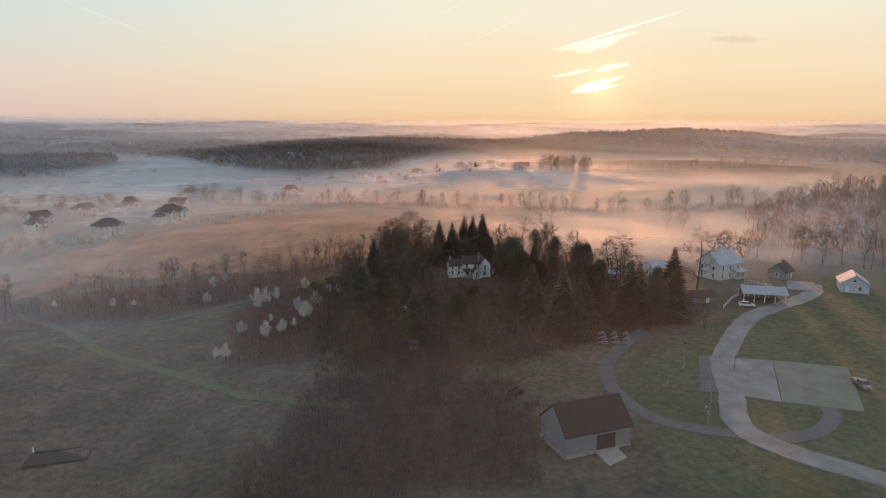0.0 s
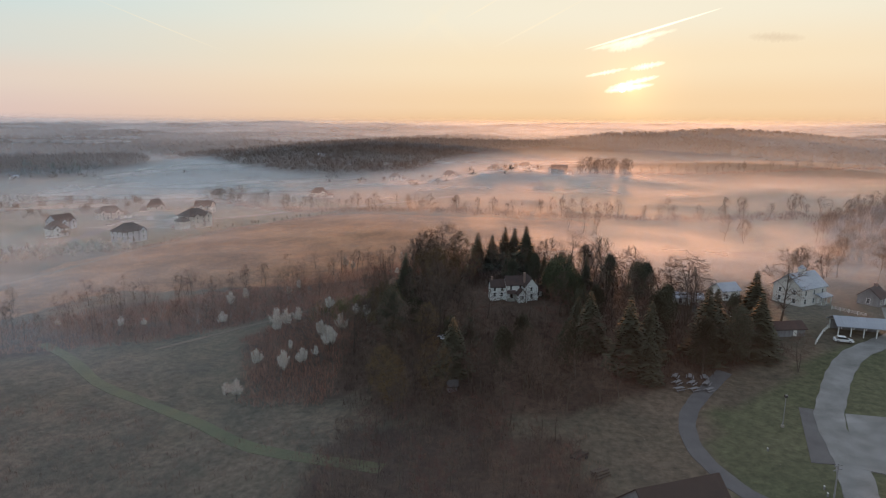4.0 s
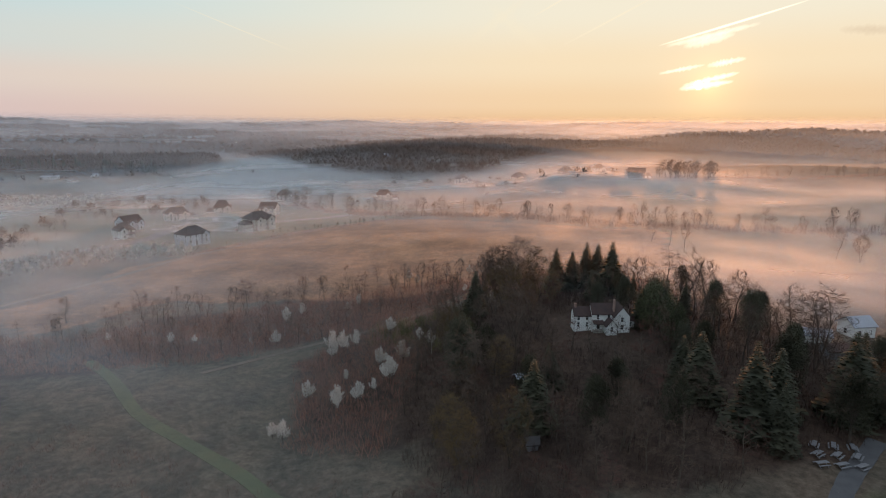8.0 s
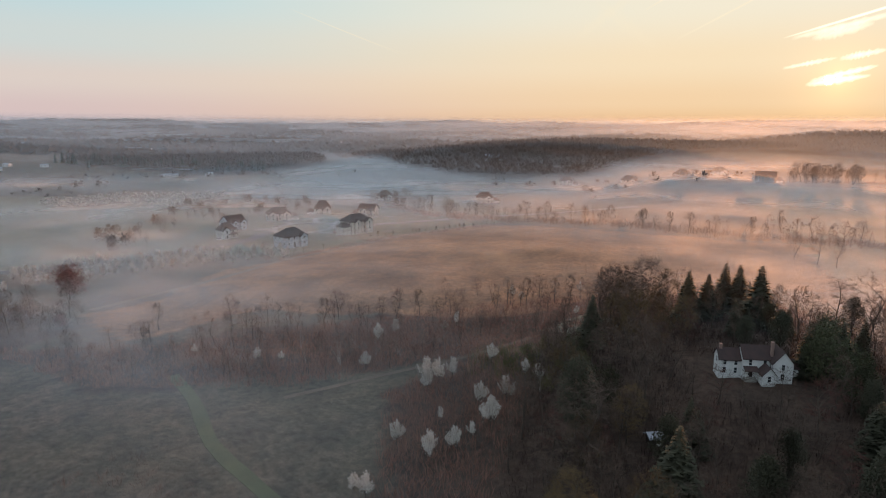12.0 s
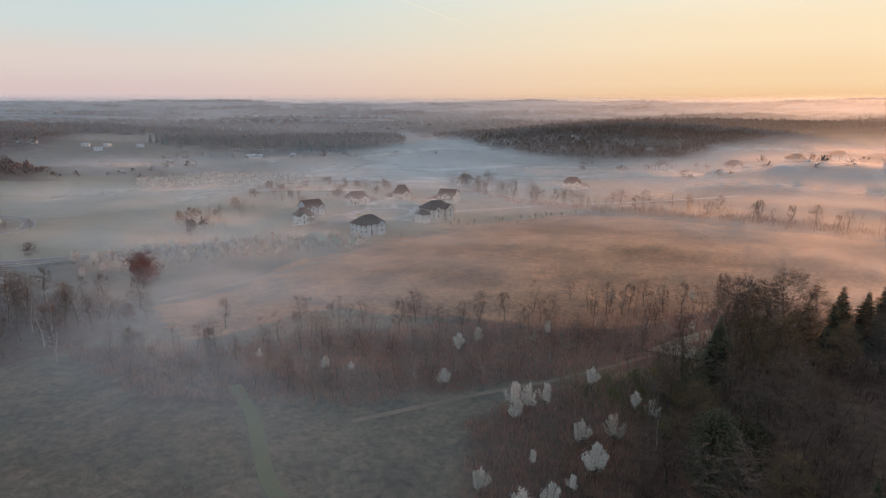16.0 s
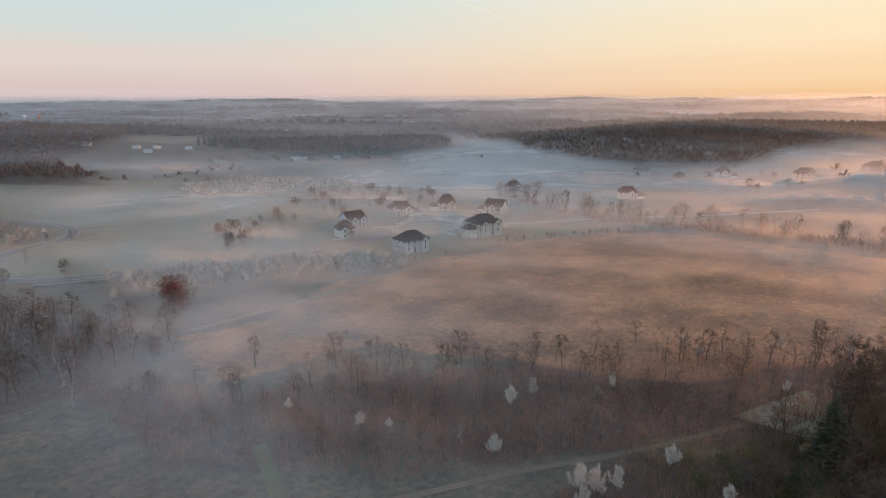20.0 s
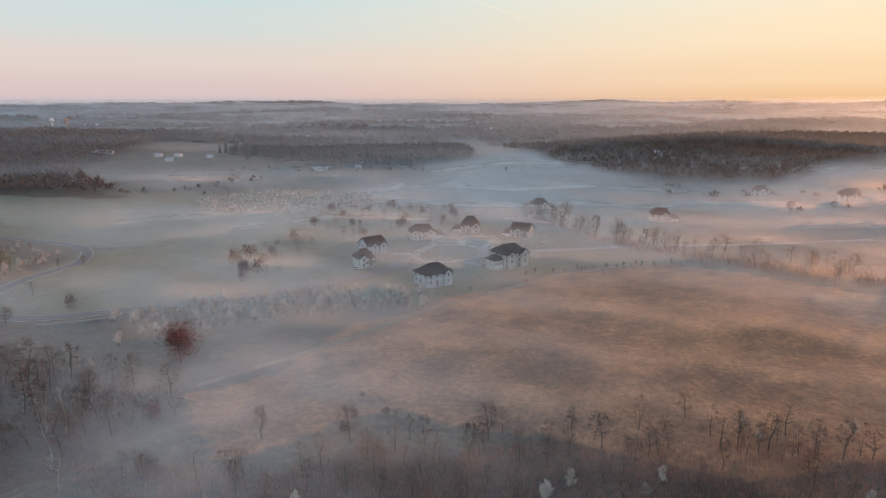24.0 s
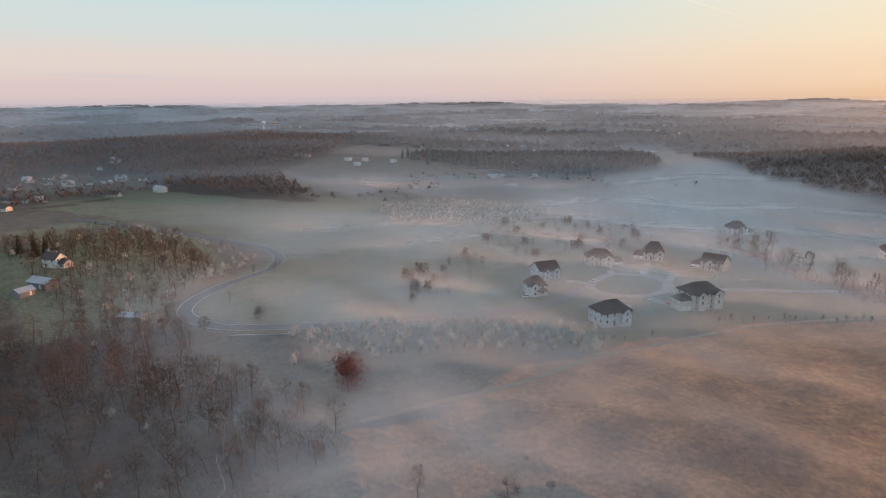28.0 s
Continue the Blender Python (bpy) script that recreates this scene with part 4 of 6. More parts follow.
def spruce_meshes(seed, height, radius):
    r = random.Random(seed)
    wood, fol = Mesh(), Mesh()
    wood.tube((0, 0, -0.4), (0, 0, height * 0.97), height * 0.016, 0.03, 6)
    z = height * 0.07
    while z < height * 0.985:
        t = 1 - z / height
        reach = radius * (t ** 0.85) * r.uniform(0.82, 1.1) + 0.15
        n = max(5, int(11 * t + 4))
        a0 = r.random() * math.tau
        for k in range(n):
            a = a0 + math.tau * k / n + r.uniform(-0.15, 0.15)
            L = reach * r.uniform(0.75, 1.12)
            d = Vector((math.cos(a), math.sin(a), 0))
            s = Vector((-math.sin(a), math.cos(a), 0))
            droop = -0.32 * L + r.uniform(-0.1, 0.2)
            m = d * L * 0.55 + Vector((0, 0, z + droop * 0.35))
            e = d * L + Vector((0, 0, z + droop + 0.12 * L))
            w = 0.22 * L + 0.12
            c = Vector((0, 0, z + 0.1))
            fol.add([c, m + s * w, e, m - s * w, m + Vector((0, 0, -0.22 * L - 0.1))], [(0, 1, 2), (0, 2, 3), (0, 4, 1), (1, 4, 2), (2, 4, 3), (3, 4, 0)])
            for q in (-1, 1):
                b = d * L * 0.7 + Vector((0, 0, z + droop * 0.6))
                fol.add([b, b + d * L * 0.25 + s * q * w * 1.3 + Vector((0, 0, -0.15)), b + d * 0.3 * L + s * q * w * 0.3], [(0, 1, 2)])
        z += height * 0.036 * (0.55 + 0.7 * t)
    return wood, fol


def leafy_meshes(seed, height, radius, count, leaf, low=0.22, lumps=9, pointed=0.0):
    """Short trunk, a few limbs and a crown of many small clumps with an uneven outline and gaps."""
    r = random.Random(seed)
    wood, crown = Mesh(), Mesh()
    wood.tube((0, 0, -0.4), (0.05, 0, height * 0.45), height * 0.018 + 0.03, height * 0.011, 5)
    cz, hz = height * (low + (1 - low) / 2), height * (1 - low) / 2
    lump = []
    for k in range(lumps):
        a, e = r.random() * math.tau, r.uniform(-0.9, 1.0)
        c = math.sqrt(max(0, 1 - e * e)) * (1 - pointed * max(e, 0))
        p = Vector((math.cos(a) * c * radius * 0.6, math.sin(a) * c * radius * 0.6, cz + e * hz * 0.72))
        lump.append((p, r.uniform(0.35, 0.55) * radius))
        wood.tube((0, 0, height * r.uniform(0.2, 0.45)), p, height * 0.008 + 0.01, 0.015, 3)
    for k in range(count):
        p, lr = lump[r.randrange(lumps)]
        v = Vector((r.gauss(0, 1), r.gauss(0, 1), r.gauss(0, 1))).normalized() * lr * (0.55 + 0.5 * r.random()) * (1 if r.random() < 0.9 else 1.3)
        q = p + Vector((v.x, v.y, v.z * 1.15))
        u = Vector((r.gauss(0, 1), r.gauss(0, 1), r.gauss(0, 1))).normalized()
        w = u.orthogonal().normalized() * leaf * r.uniform(0.5, 1.1)
        u = u * leaf * r.uniform(0.6, 1.2)
        crown.add([q - u * 0.5, q + w * 0.5, q + u * 0.5, q - w * 0.45], [(0, 1, 2, 3)])
    return wood, crown


def blossom_meshes(seed, height, spread, count, petal):
    """An upright small tree: sprays rising from a short trunk, thick with small clusters of blossom, taller in the middle."""
    r = random.Random(seed)
    wood, crown = Mesh(), Mesh()
    wood.tube((0, 0, -0.3), (0.03, 0.02, height * 0.3), height * 0.017, height * 0.012, 6)
    sprays = []
    for k in range(17):
        a, lean = r.random() * math.tau, r.uniform(0.05, 1.0) ** 0.7
        foot = Vector((0, 0, height * r.uniform(0.1, 0.3)))
        tip = Vector((math.cos(a) * lean * spread, math.sin(a) * lean * spread, height * (1.02 - 0.52 * lean ** 1.3) * r.uniform(0.88, 1.04)))
        bow = foot.lerp(tip, 0.5) + Vector((math.cos(a), math.sin(a), 0)) * spread * 0.16 * lean
        wood.tube(foot, bow, height * 0.007, height * 0.004, 4, False)
        wood.tube(bow, tip, height * 0.004, height * 0.0015, 3, False)
        sprays.append((foot, bow, tip, r.uniform(0.6, 1.2)))
    weights = [q[3] * (q[2] - q[0]).length for q in sprays]
    for foot, bow, tip, full in r.choices(sprays, weights, k=count):
        t = r.uniform(0.18, 1.0) ** 0.8
        q = foot.lerp(bow, t * 2) if t < 0.5 else bow.lerp(tip, t * 2 - 1)
        puff = spread * (0.3 - 0.2 * t) * full
        q = q + Vector((r.gauss(0, 1), r.gauss(0, 1), r.gauss(0, 0.9))) * puff * 0.6
        u = Vector((r.gauss(0, 1), r.gauss(0, 1), r.gauss(0, 1))).normalized()
        w = u.orthogonal().normalized() * petal * r.uniform(0.5, 1.1)
        u = u * petal * r.uniform(0.6, 1.2)
        crown.add([q - u * 0.5, q + w * 0.5, q + u * 0.5, q - w * 0.45], [(0, 1, 2, 3)])
    return wood, crown


KINDS = {}


def plant_kind(key, name, meshes, wood_mat, crown_mat, label, category, group, height):
    wood, crown = meshes
    KINDS[key] = dict(name=name, wood=wood.data("trunk", M[wood_mat]), crown=crown.data("crown", M[crown_mat]), label=label, category=category, group=group, height=height, first=None)


def plant(key, x, y, height=None, turn=None, label="", z=None, wide=1.0):
    k = KINDS[key]
    if height and height < 0:                   # a height below zero names the level of the top
        height = -height - gz(x, y)
    s = (height or k["height"]) / k["height"]
    turn = rnd.uniform(0, 360) if turn is None else turn
    z = gz(x, y) if z is None else z
    m = pose(x, y, z, 0, 0, turn) @ Matrix.Diagonal((s * wide, s * wide, s, 1))
    ob = thing(k["name"], m, label or k["label"], k["category"], k["group"])
    part("trunk", k["wood"], None, ob)
    part("crown", k["crown"], None, ob)
    return ob


for i, (width, limbs, clear) in enumerate(((5.4, 15, 0.22), (4.4, 13, 0.25), (6.4, 17, 0.18))):
    plant_kind(f"bare{i}", ("bare_tree", "slender_tree", "spreading_tree")[i], bare_tree_meshes(11 + i, 20.0, width, limbs, 2000, clear), "bark", "twig", "leafless grey-brown broadleaf tree with fine twigs", "tree", "leafless trees", 20.0)
plant_kind("broad", "broad_tree", bare_tree_meshes(31, 22.0, 9.0, 26, 4200, 0.12, 2), "bark", "twig", "broad round leafless tree with dense fine twigs", "tree", "leafless trees", 22.0)
plant_kind("tall", "broad_tree", bare_tree_meshes(33, 24.0, 7.2, 26, 5600, 0.16, 2), "bark", "twig", "tall leafless tree with a dense twiggy crown", "tree", "leafless trees", 24.0)
plant_kind("redbud", "red_budding_tree", bare_tree_meshes(34, 14.0, 4.8, 16, 1900, 0.16), "bark", "red_bud", "bare tree hazed with dark red buds", "tree", "red budding trees", 14.0)
plant_kind("budding", "budding_tree", bare_tree_meshes(32, 22.0, 6.5, 22, 6000, 0.14), "bark", "buds", "tall tree with a haze of yellow-brown buds", "tree", "budding trees", 22.0)
for i in range(2):
    plant_kind(f"sapling{i}", "sapling", bare_tree_meshes(41 + i, 8.0, 2.1, 8, 1000, 0.1, 2, 0.8), "bark", "red_twig", "thin leafless reddish sapling in the brush", "tree", "saplings", 8.0)
plant_kind("birch", "pale_sapling", bare_tree_meshes(51, 9.0, 1.4, 5, 260, 0.3, 3, 0.8), "pale_bark", "twig", "pale-stemmed leafless sapling in the brush", "tree", "pale saplings", 9.0)
plant_kind("snag", "dead_tree", bare_tree_meshes(52, 16.0, 3.2, 8, 170, 0.3), "pale_bark", "pale_bark", "dead tree with bleached bare limbs", "tree", "dead trees", 16.0)
for i in range(2):
    plant_kind(f"spruce{i}", "spruce", spruce_meshes(61 + i, 20.0, 5.0 + 0.7 * i), "bark", "needles", "tall dark green spruce with drooping boughs", "tree", "spruces", 20.0)
for i in range(3):
    plant_kind(f"pear{i}", "blossoming_tree", blossom_meshes(71 + i, 7.0, 2.3, 2300, 0.2), "bark", "blossom", "small tree covered in white blossom", "tree", "white blossoming trees", 7.0)
plant_kind("pear_far", "blossoming_tree", blossom_meshes(75, 5.0, 1.7, 480, 0.3), "bark", "blossom", "small tree covered in white blossom beside the road", "tree", "white blossoming trees", 5.0)
plant_kind("maple", "red_maple", leafy_meshes(81, 12.0, 4.8, 4200, 0.36, 0.1, 22), "bark", "red_leaf", "maple with dark red young leaves", "tree", "red maples", 12.0)
plant_kind("round_green", "evergreen_tree", leafy_meshes(82, 13.0, 5.2, 4200, 0.42, 0.08, 16), "bark", "evergreen", "broad dark green evergreen tree", "tree", "evergreens", 13.0)
plant_kind("cedar", "cedar", leafy_meshes(83, 4.0, 1.2, 260, 0.35, 0.02, 7, 0.8), "bark", "evergreen", "small dark green cedar at the field edge", "tree", "cedars", 4.0)
plant_kind("dark_bush", "bush", leafy_meshes(84, 4.0, 2.4, 340, 0.45, 0.0, 8), "bark", "twig", "round leafless brown bush", "bush", "bushes", 4.0)

for i in range(2):
    plant_kind(f"pine{i}", "pine", leafy_meshes(91 + i, 18.0, 4.9, 6500, 0.4, 0.08, 34, 0.72), "bark", "needles", "dark green pine with a ragged layered crown", "tree", "pines", 18.0)
plant_kind("olive_bush", "budding_bush", leafy_meshes(95, 4.0, 2.2, 900, 0.26, 0.0, 12), "bark", "olive", "round bush in yellow-green bud", "bush", "budding bushes", 4.0)

# the wooded knoll round the white farmhouse
for x, y, h, k in ((-22.5, 256, -31.3, "broad"), (-13, 249, -35, "tall"), (-19, 245, -33, "tall"), (-25, 249, -28, "broad"), (-8, 246, -31, "budding"), (-16, 232, 15, "budding"), (-17, 238, -30, "bare2"), (-11, 238, -29, "budding"), (-4, 236, -27, "budding"), (24, 243, -31, "bare1"), (31, 240, -34, "bare0"),
                   (38, 243, 20, "bare2"), (41, 233, 18, "bare1"), (-13, 199, 19, "bare1"), (-24, 180, 19, "bare2"), (-30, 205, 16, "bare1"), (-6, 178, 15, "bare2"), (50, 233, 16, "bare1"), (58, 199, -36, "broad"),
                   (64, 215, 15, "bare0"), (83, 196, -36, "bare0"), (76, 171, 11, "broad"), (-20, 165, 14, "bare0"), (10, 160, 14, "bare2"), (-37, 190, 14, "bare0")):
    plant(k, x, y, h)
for x, y, h, k in ((-1.6, 259, -29.6, "spruce0"), (4, 262, -28, "spruce1"), (9.4, 270, -30, "spruce0"), (13, 268, -30, "spruce1"), (16.5, 255, -33, "spruce1"), (20, 216, -28, "spruce0"), (27, 218, -29, "spruce0"), (27, 180, -28, "spruce1"),
                   (34, 168, -30.5, "spruce0"), (41, 175, -27, "spruce1"), (75, 195, -30.7, "spruce1"), (56, 178, 19, "spruce1"), (60, 183, 17, "spruce0"), (70, 180, 17, "spruce1"), (-27, 236, 15, "spruce0"), (-8, 168, 15, "spruce1")):
    plant(k, x, y, h, wide=1.3)
for x, y, h in ((23, 212, 13), (26, 205, 11), (-22, 197, 12), (-31, 222, 8)):
    plant("round_green", x, y, h, label="broad dark green evergreen beside the farmhouse knoll")

for x, y, h, k in ((6, 193, 12, "bare2"), (12, 196, 11, "bare0"), (17, 190, 13, "redbud"), (22, 200, 13, "bare1"), (1, 199, 10, "redbud"), (26, 224, 12, "round_green")):
    plant(k, x, y, h)

for i, (x, y, h) in enumerate(((-26, 190, 18), (-9, 177, 12), (4, 165, 13), (27, 199, 9), (45, 182, 16), (62, 174, 16), (31, 194, 12), (20, 168, 13), (52, 168, 15))):
    plant(f"pine{i % 2}", x, y, h)
for x, y, h in ((-44, 233, 3.5), (-39, 236, 4.2), (-34, 238, 3.8), (-30, 232, 4.6), (-36, 228, 3.4), (-42, 226, 3), (-47, 224, 3.6), (-33, 222, 4), (-28, 222, 4.4), (-40, 216, 3.4), (-35, 211, 4), (-31, 243, 3.6), (-27, 215, 4.2), (-50, 232, 2.8)):
    plant("olive_bush", x, y, h)

# white blossom on the slope
for x, y, h in ((-45, 195, 8.5), (-63, 184, 6.5), (-54, 179, 8), (-50, 184, 6.5), (-61, 164, 6), (-64, 165.5, 4.5), (-67, 214, 8.5), (-64, 216, 7.5), (-61, 218, 7), (-65, 210, 6.5), (-53, 229, 6.5), (-50, 205, 7), (-44, 207, 8), (-38, 216, 6), (-42, 220, 5.5),
                (-88, 222, 6), (-121, 218, 5), (-115, 221, 3.5), (-141, 215, 4), (-94, 244, 7.5), (-91, 252, 6.5), (-60, 291, 6), (-56, 287, 5), (-73, 262, 5.5), (-75, 255, 5), (-36, 300, 5), (-20, 297, 5), (-34, 268, 4), (-48, 190, 4.5), (-57, 196, 4)):
    plant(f"pear{rnd.randrange(3)}", x, y, h)
for x, y, h in ((-128, 214, 7), (-126, 216, 8), (-108, 223, 7), (-99, 226, 9), (-97, 224, 8), (-90, 233, 8), (-84, 236, 9), (-82, 234, 7), (-115, 232, 8), (-100, 240, 8), (-74, 250, 8), (-20, 310, 10), (0, 312, 10), (-45, 300, 8), (-60, 270, 7)):
    plant("birch", x, y, h)
for x, y, h in ((-27, 252, 12), (-36, 207, 10), (-215, 205, 17), (-222, 203, 14), (-205, 196, 13), (-190, 190, 10)):
    plant("snag", x, y, h)


def scatter(poly, spacing, seed, keep=1.0, avoid=()):
    r = random.Random(seed)
    xs, ys = [p[0] for p in poly], [p[1] for p in poly]
    got = []
    y = min(ys)
    while y < max(ys):
        x = min(xs)
        while x < max(xs):
            px, py = x + r.uniform(-0.5, 0.5) * spacing, y + r.uniform(-0.5, 0.5) * spacing
            if r.random() < keep:
                got.append((px, py))
            x += spacing
        y += spacing
    a = np.array(got)
    ok = in_poly(a[:, 0], a[:, 1], poly)
    for q in avoid:
        ok &= ~in_poly(a[:, 0], a[:, 1], q)
    return [tuple(p) for p in a[ok]]


def along(pts, spacing, seed, jitter):
    r = random.Random(seed)
    out = []
    for (x0, y0), (x1, y1) in zip(pts, pts[1:]):
        L = math.hypot(x1 - x0, y1 - y0)
        n = max(1, int(L / spacing))
        for k in range(n):
            t = (k + r.random()) / n
            out.append((x0 + (x1 - x0) * t + r.gauss(0, jitter), y0 + (y1 - y0) * t + r.gauss(0, jitter)))
    return out


HOUSE_CLEAR = [(-4, 201), (22, 201), (24, 224), (-4, 224)]

for i, (x, y) in enumerate(scatter(BROWN, 7.2, 3)):
    plant(("sapling0", "sapling1", "bare1", "sapling0", "sapling1", "redbud", "bare0")[i % 7], x, y, rnd.uniform(5, 9.5))
for i, (x, y) in enumerate(along([(-160, 222), (-120, 258), (-70, 280), (-10, 298)], 3.6, 5, 6)):
    plant(("sapling0", "bare0", "bare1", "sapling1", "redbud")[i % 5], x, y, rnd.uniform(7, 12))
for i, (x, y) in enumerate(scatter(KNOLL, 8.0, 4, 1, (HOUSE_CLEAR,))):
    cap = 15 if y < 172 or x < -12 or x > 34 else 13 if y < 188 else 9 if y < 205 else 12
    k = ("bare1", "bare0", "pine0", "bare2", "bare1", "bare0", "redbud", "bare2", "spruce0", "bare1")[rnd.randrange(10)]
    k = "budding" if x < -8 and k in ("pine0", "spruce0") else k
    h = cap * rnd.uniform(0.7, 1.05)
    plant(k, x, y, min(h, 11) if k == "redbud" else h)
for x, y, h in ((25, 187, 11), (-4, 184, 9)):
    plant("spruce1", x, y, h, wide=1.3, label="squat dark green spruce below the farmhouse")
for i, (x, y) in enumerate(scatter(THICK, 5.6, 6)):
    plant(("bare0", "bare1", "redbud", "sapling0")[i % 4], x, y, rnd.uniform(6.5, 11))
brush_spots = scatter(THICK, 2.1, 37)
# the misty wood beside the dry field
for x, y, h, k in ((-236, 207, 18, "bare0"), (-262, 205, 17, "bare1"), (-270, 198, 15, "bare0"), (-300, 180, 15, "broad"), (-318, 236, 9, "broad"), (-335, 215, 9, "bare1")):
    plant(k, x, y, h)
for x, y, h, k in ((-256, 198, 19, "broad"), (-261, 217, 15, "bare2"), (-269, 190, 16, "bare0"), (-271, 199, 14, "bare1"), (-281, 176, 14, "bare2"), (-222, 214, 14, "bare0"), (-212, 208, 12, "bare1"), (-204, 216, 11, "bare2"), (-228, 190, 13, "bare1")):
    plant(k, x, y, h)
for x, y, h in ((-249, 230, 7), (-265, 185, 5), (-268, 184, 4), (-252, 192, 5.5), (-250, 191, 3.5), (-230, 175, 3.5), (-226, 172, 4), (-282, 270, 6), (-264, 249, 6), (-268, 252, 5), (-370, 220, 6), (-388, 224, 7), (-392, 218, 6), (-380, 212, 5)):
    plant(f"pear{rnd.randrange(3)}", x, y, h)
for i, (x, y) in enumerate(scatter(WEST, 9.0, 8)):
    plant(("bare1", "bare2", "bare0", "bare2", "redbud", "bare0")[i % 6], x, y, rnd.uniform(8, 14), wide=1.25)
for x, y, h in ((-232, 252, 14), (-202, 222, 5)):
    plant("maple", x, y, h, wide=1.45)
for x, y, h in ((-282, 190, 12), (-292, 183, 13), (-305, 190, 12), (-300, 176, 11), (-318, 186, 12), (-330, 222, 8), (-275, 180, 11), (-312, 200, 11), (-295, 196, 13), (-285, 200, 12), (-302, 203, 12), (-290, 174, 13), (-310, 178, 12), (-206, 226, 9), (-200, 220, 8), (-240, 172, 7), (-250, 168, 8)):
    plant("redbud", x, y, h)
for x, y, h in ((-151, 244, 3.5), (-147.5, 257, 2.6), (-160, 262, 1.8), (-318, 262, 7), (-290, 330, 6), (-300, 338, 7), (-296, 345, 8), (-308, 345, 6)):
    plant("dark_bush", x, y, h)
# tree lines beyond the dry field
for i, (x, y) in enumerate(along([(-150, 505), (-115, 485), (-73, 458), (-26, 440), (8, 434), (60, 428), (130, 420), (210, 405), (280, 380)], 4.6, 9, 5)):
    plant(("bare0", "bare1", "bare2", "sapling0", "bare1")[i % 5], x, y, rnd.uniform(8, 15))
for x, y, h, k in ((60, 378, 15, "bare0"), (66, 372, 14, "bare1"), (52, 385, 12, "bare2"), (62, 475, 11, "bare1"), (-67, 650, 12, "broad"), (-40, 655, 9, "broad"), (20, 690, 13, "bare0"), (28, 700, 12, "bare1"), (40, 690, 12, "bare2"), (130, 355, 15, "bare2"), (138, 350, 14, "broad"), (175, 350, 13, "bare0")):
    plant(k, x, y, h)
for i, (x, y) in enumerate(along([(112, 252), (150, 258), (190, 245), (250, 238)], 5, 14, 7)):
    plant(("bare0", "broad", "bare1")[i % 3], x, y, rnd.uniform(11, 18))
# among the houses
for i, (x, y) in enumerate(along([(-232, 560), (-200, 540), (-180, 520), (-150, 505)], 3.6, 15, 8)):
    plant(f"bare{i % 3}" if i % 4 else "redbud", x, y, rnd.uniform(12, 19) if i % 4 else 8)
for i, (x, y) in enumerate(along([(-172, 408), (-150, 432), (-128, 448), (-100, 465), (-60, 470)], 4.5, 16, 1.5)):
    plant("cedar", x, y, rnd.uniform(1.8, 4.2))
for i, (x, y) in enumerate(along([(-236, 352), (-205, 345), (-188, 372)], 5, 17, 2)):
    plant("cedar", x, y, rnd.uniform(1.5, 3))
for i, (x, y) in enumerate(scatter([(-292, 262), (-262, 258), (-215, 315), (-186, 345), (-205, 366), (-240, 345), (-280, 300)], 6.2, 18)):
    plant("pear_far", x, y, rnd.uniform(3.8, 7))
for i, (x, y) in enumerate(scatter([(-300, 330), (-330, 360), (-340, 420), (-315, 430), (-285, 350)], 13, 19)):
    plant(("bare2", "broad", "bare0", "dark_bush")[i % 4], x, y, rnd.uniform(6, 9))
for x, y in ((-430, 300), (-418, 306), (-405, 300), (-398, 310), (-412, 318), (-352, 262)):
    plant("bare1", x, y, rnd.uniform(5, 8))
for i, (x, y) in enumerate(scatter([(-300, 440), (-275, 520), (-330, 600), (-420, 560), (-380, 450)], 14, 36)):
    plant(("redbud", "bare2", "dark_bush", "bare0")[i % 4], x, y, rnd.uniform(5, 9))
# west of the road
for i, (x, y) in enumerate(scatter([(-560, 190), (-330, 195), (-345, 232), (-385, 250), (-420, 285), (-520, 305), (-580, 270)], 8.5, 20)):
    k = ("pear_far", "bare0", "redbud", "bare2", "bare1", "bare0", "redbud", "bare0", "bare2", "broad")[i % 10]
    if math.hypot(x + 460, y - 207) > 13 and math.hypot(x + 362, y - 219) > 10:
        plant(k, x, y, rnd.uniform(4, 7) if k == "pear_far" else rnd.uniform(8, 13))
for i, (x, y) in enumerate(along([(-600, 280), (-560, 298), (-500, 318), (-450, 316), (-428, 296), (-408, 270), (-392, 252)], 4.2, 21, 5)):
    plant("pear_far", x, y, rnd.uniform(4, 6))
for x, y, h in ((-500, 205, 14), (-508, 212, 12), (-520, 200, 13)):
    plant("spruce0", x, y, h)

# ---- stuff: brush, grass and far woods ----


def brush(name, spots, size, mat, label, category, seed, stems=26):
    """Many low shrubs of thin upright stems."""
    r = random.Random(seed)
    me = Mesh()
    zs = ground_z(np.array([p[0] for p in spots]), np.array([p[1] for p in spots]))
    for (x, y), z in zip(spots, zs):
        s = size * r.uniform(0.5, 1.4)
        for k in range(stems):
            a = r.random() * math.tau
            o = Vector((x + r.gauss(0, 0.5) * s, y + r.gauss(0, 0.5) * s, z - 0.1))
            lean = r.uniform(0.15, 0.9)
            tip = o + Vector((math.cos(a) * s * lean, math.sin(a) * s * lean, s * r.uniform(0.5, 1.25)))
            w = Vector((-math.sin(a), math.cos(a), 0.2)) * s * r.uniform(0.011, 0.03)
            mid = (o * 0.45 + tip * 0.55)
            me.add([o, mid + w, tip, mid - w], [(0, 1, 2, 3)])
    return tagged(new(name, me.data(name, M[mat])), label, category, kind="stuff")


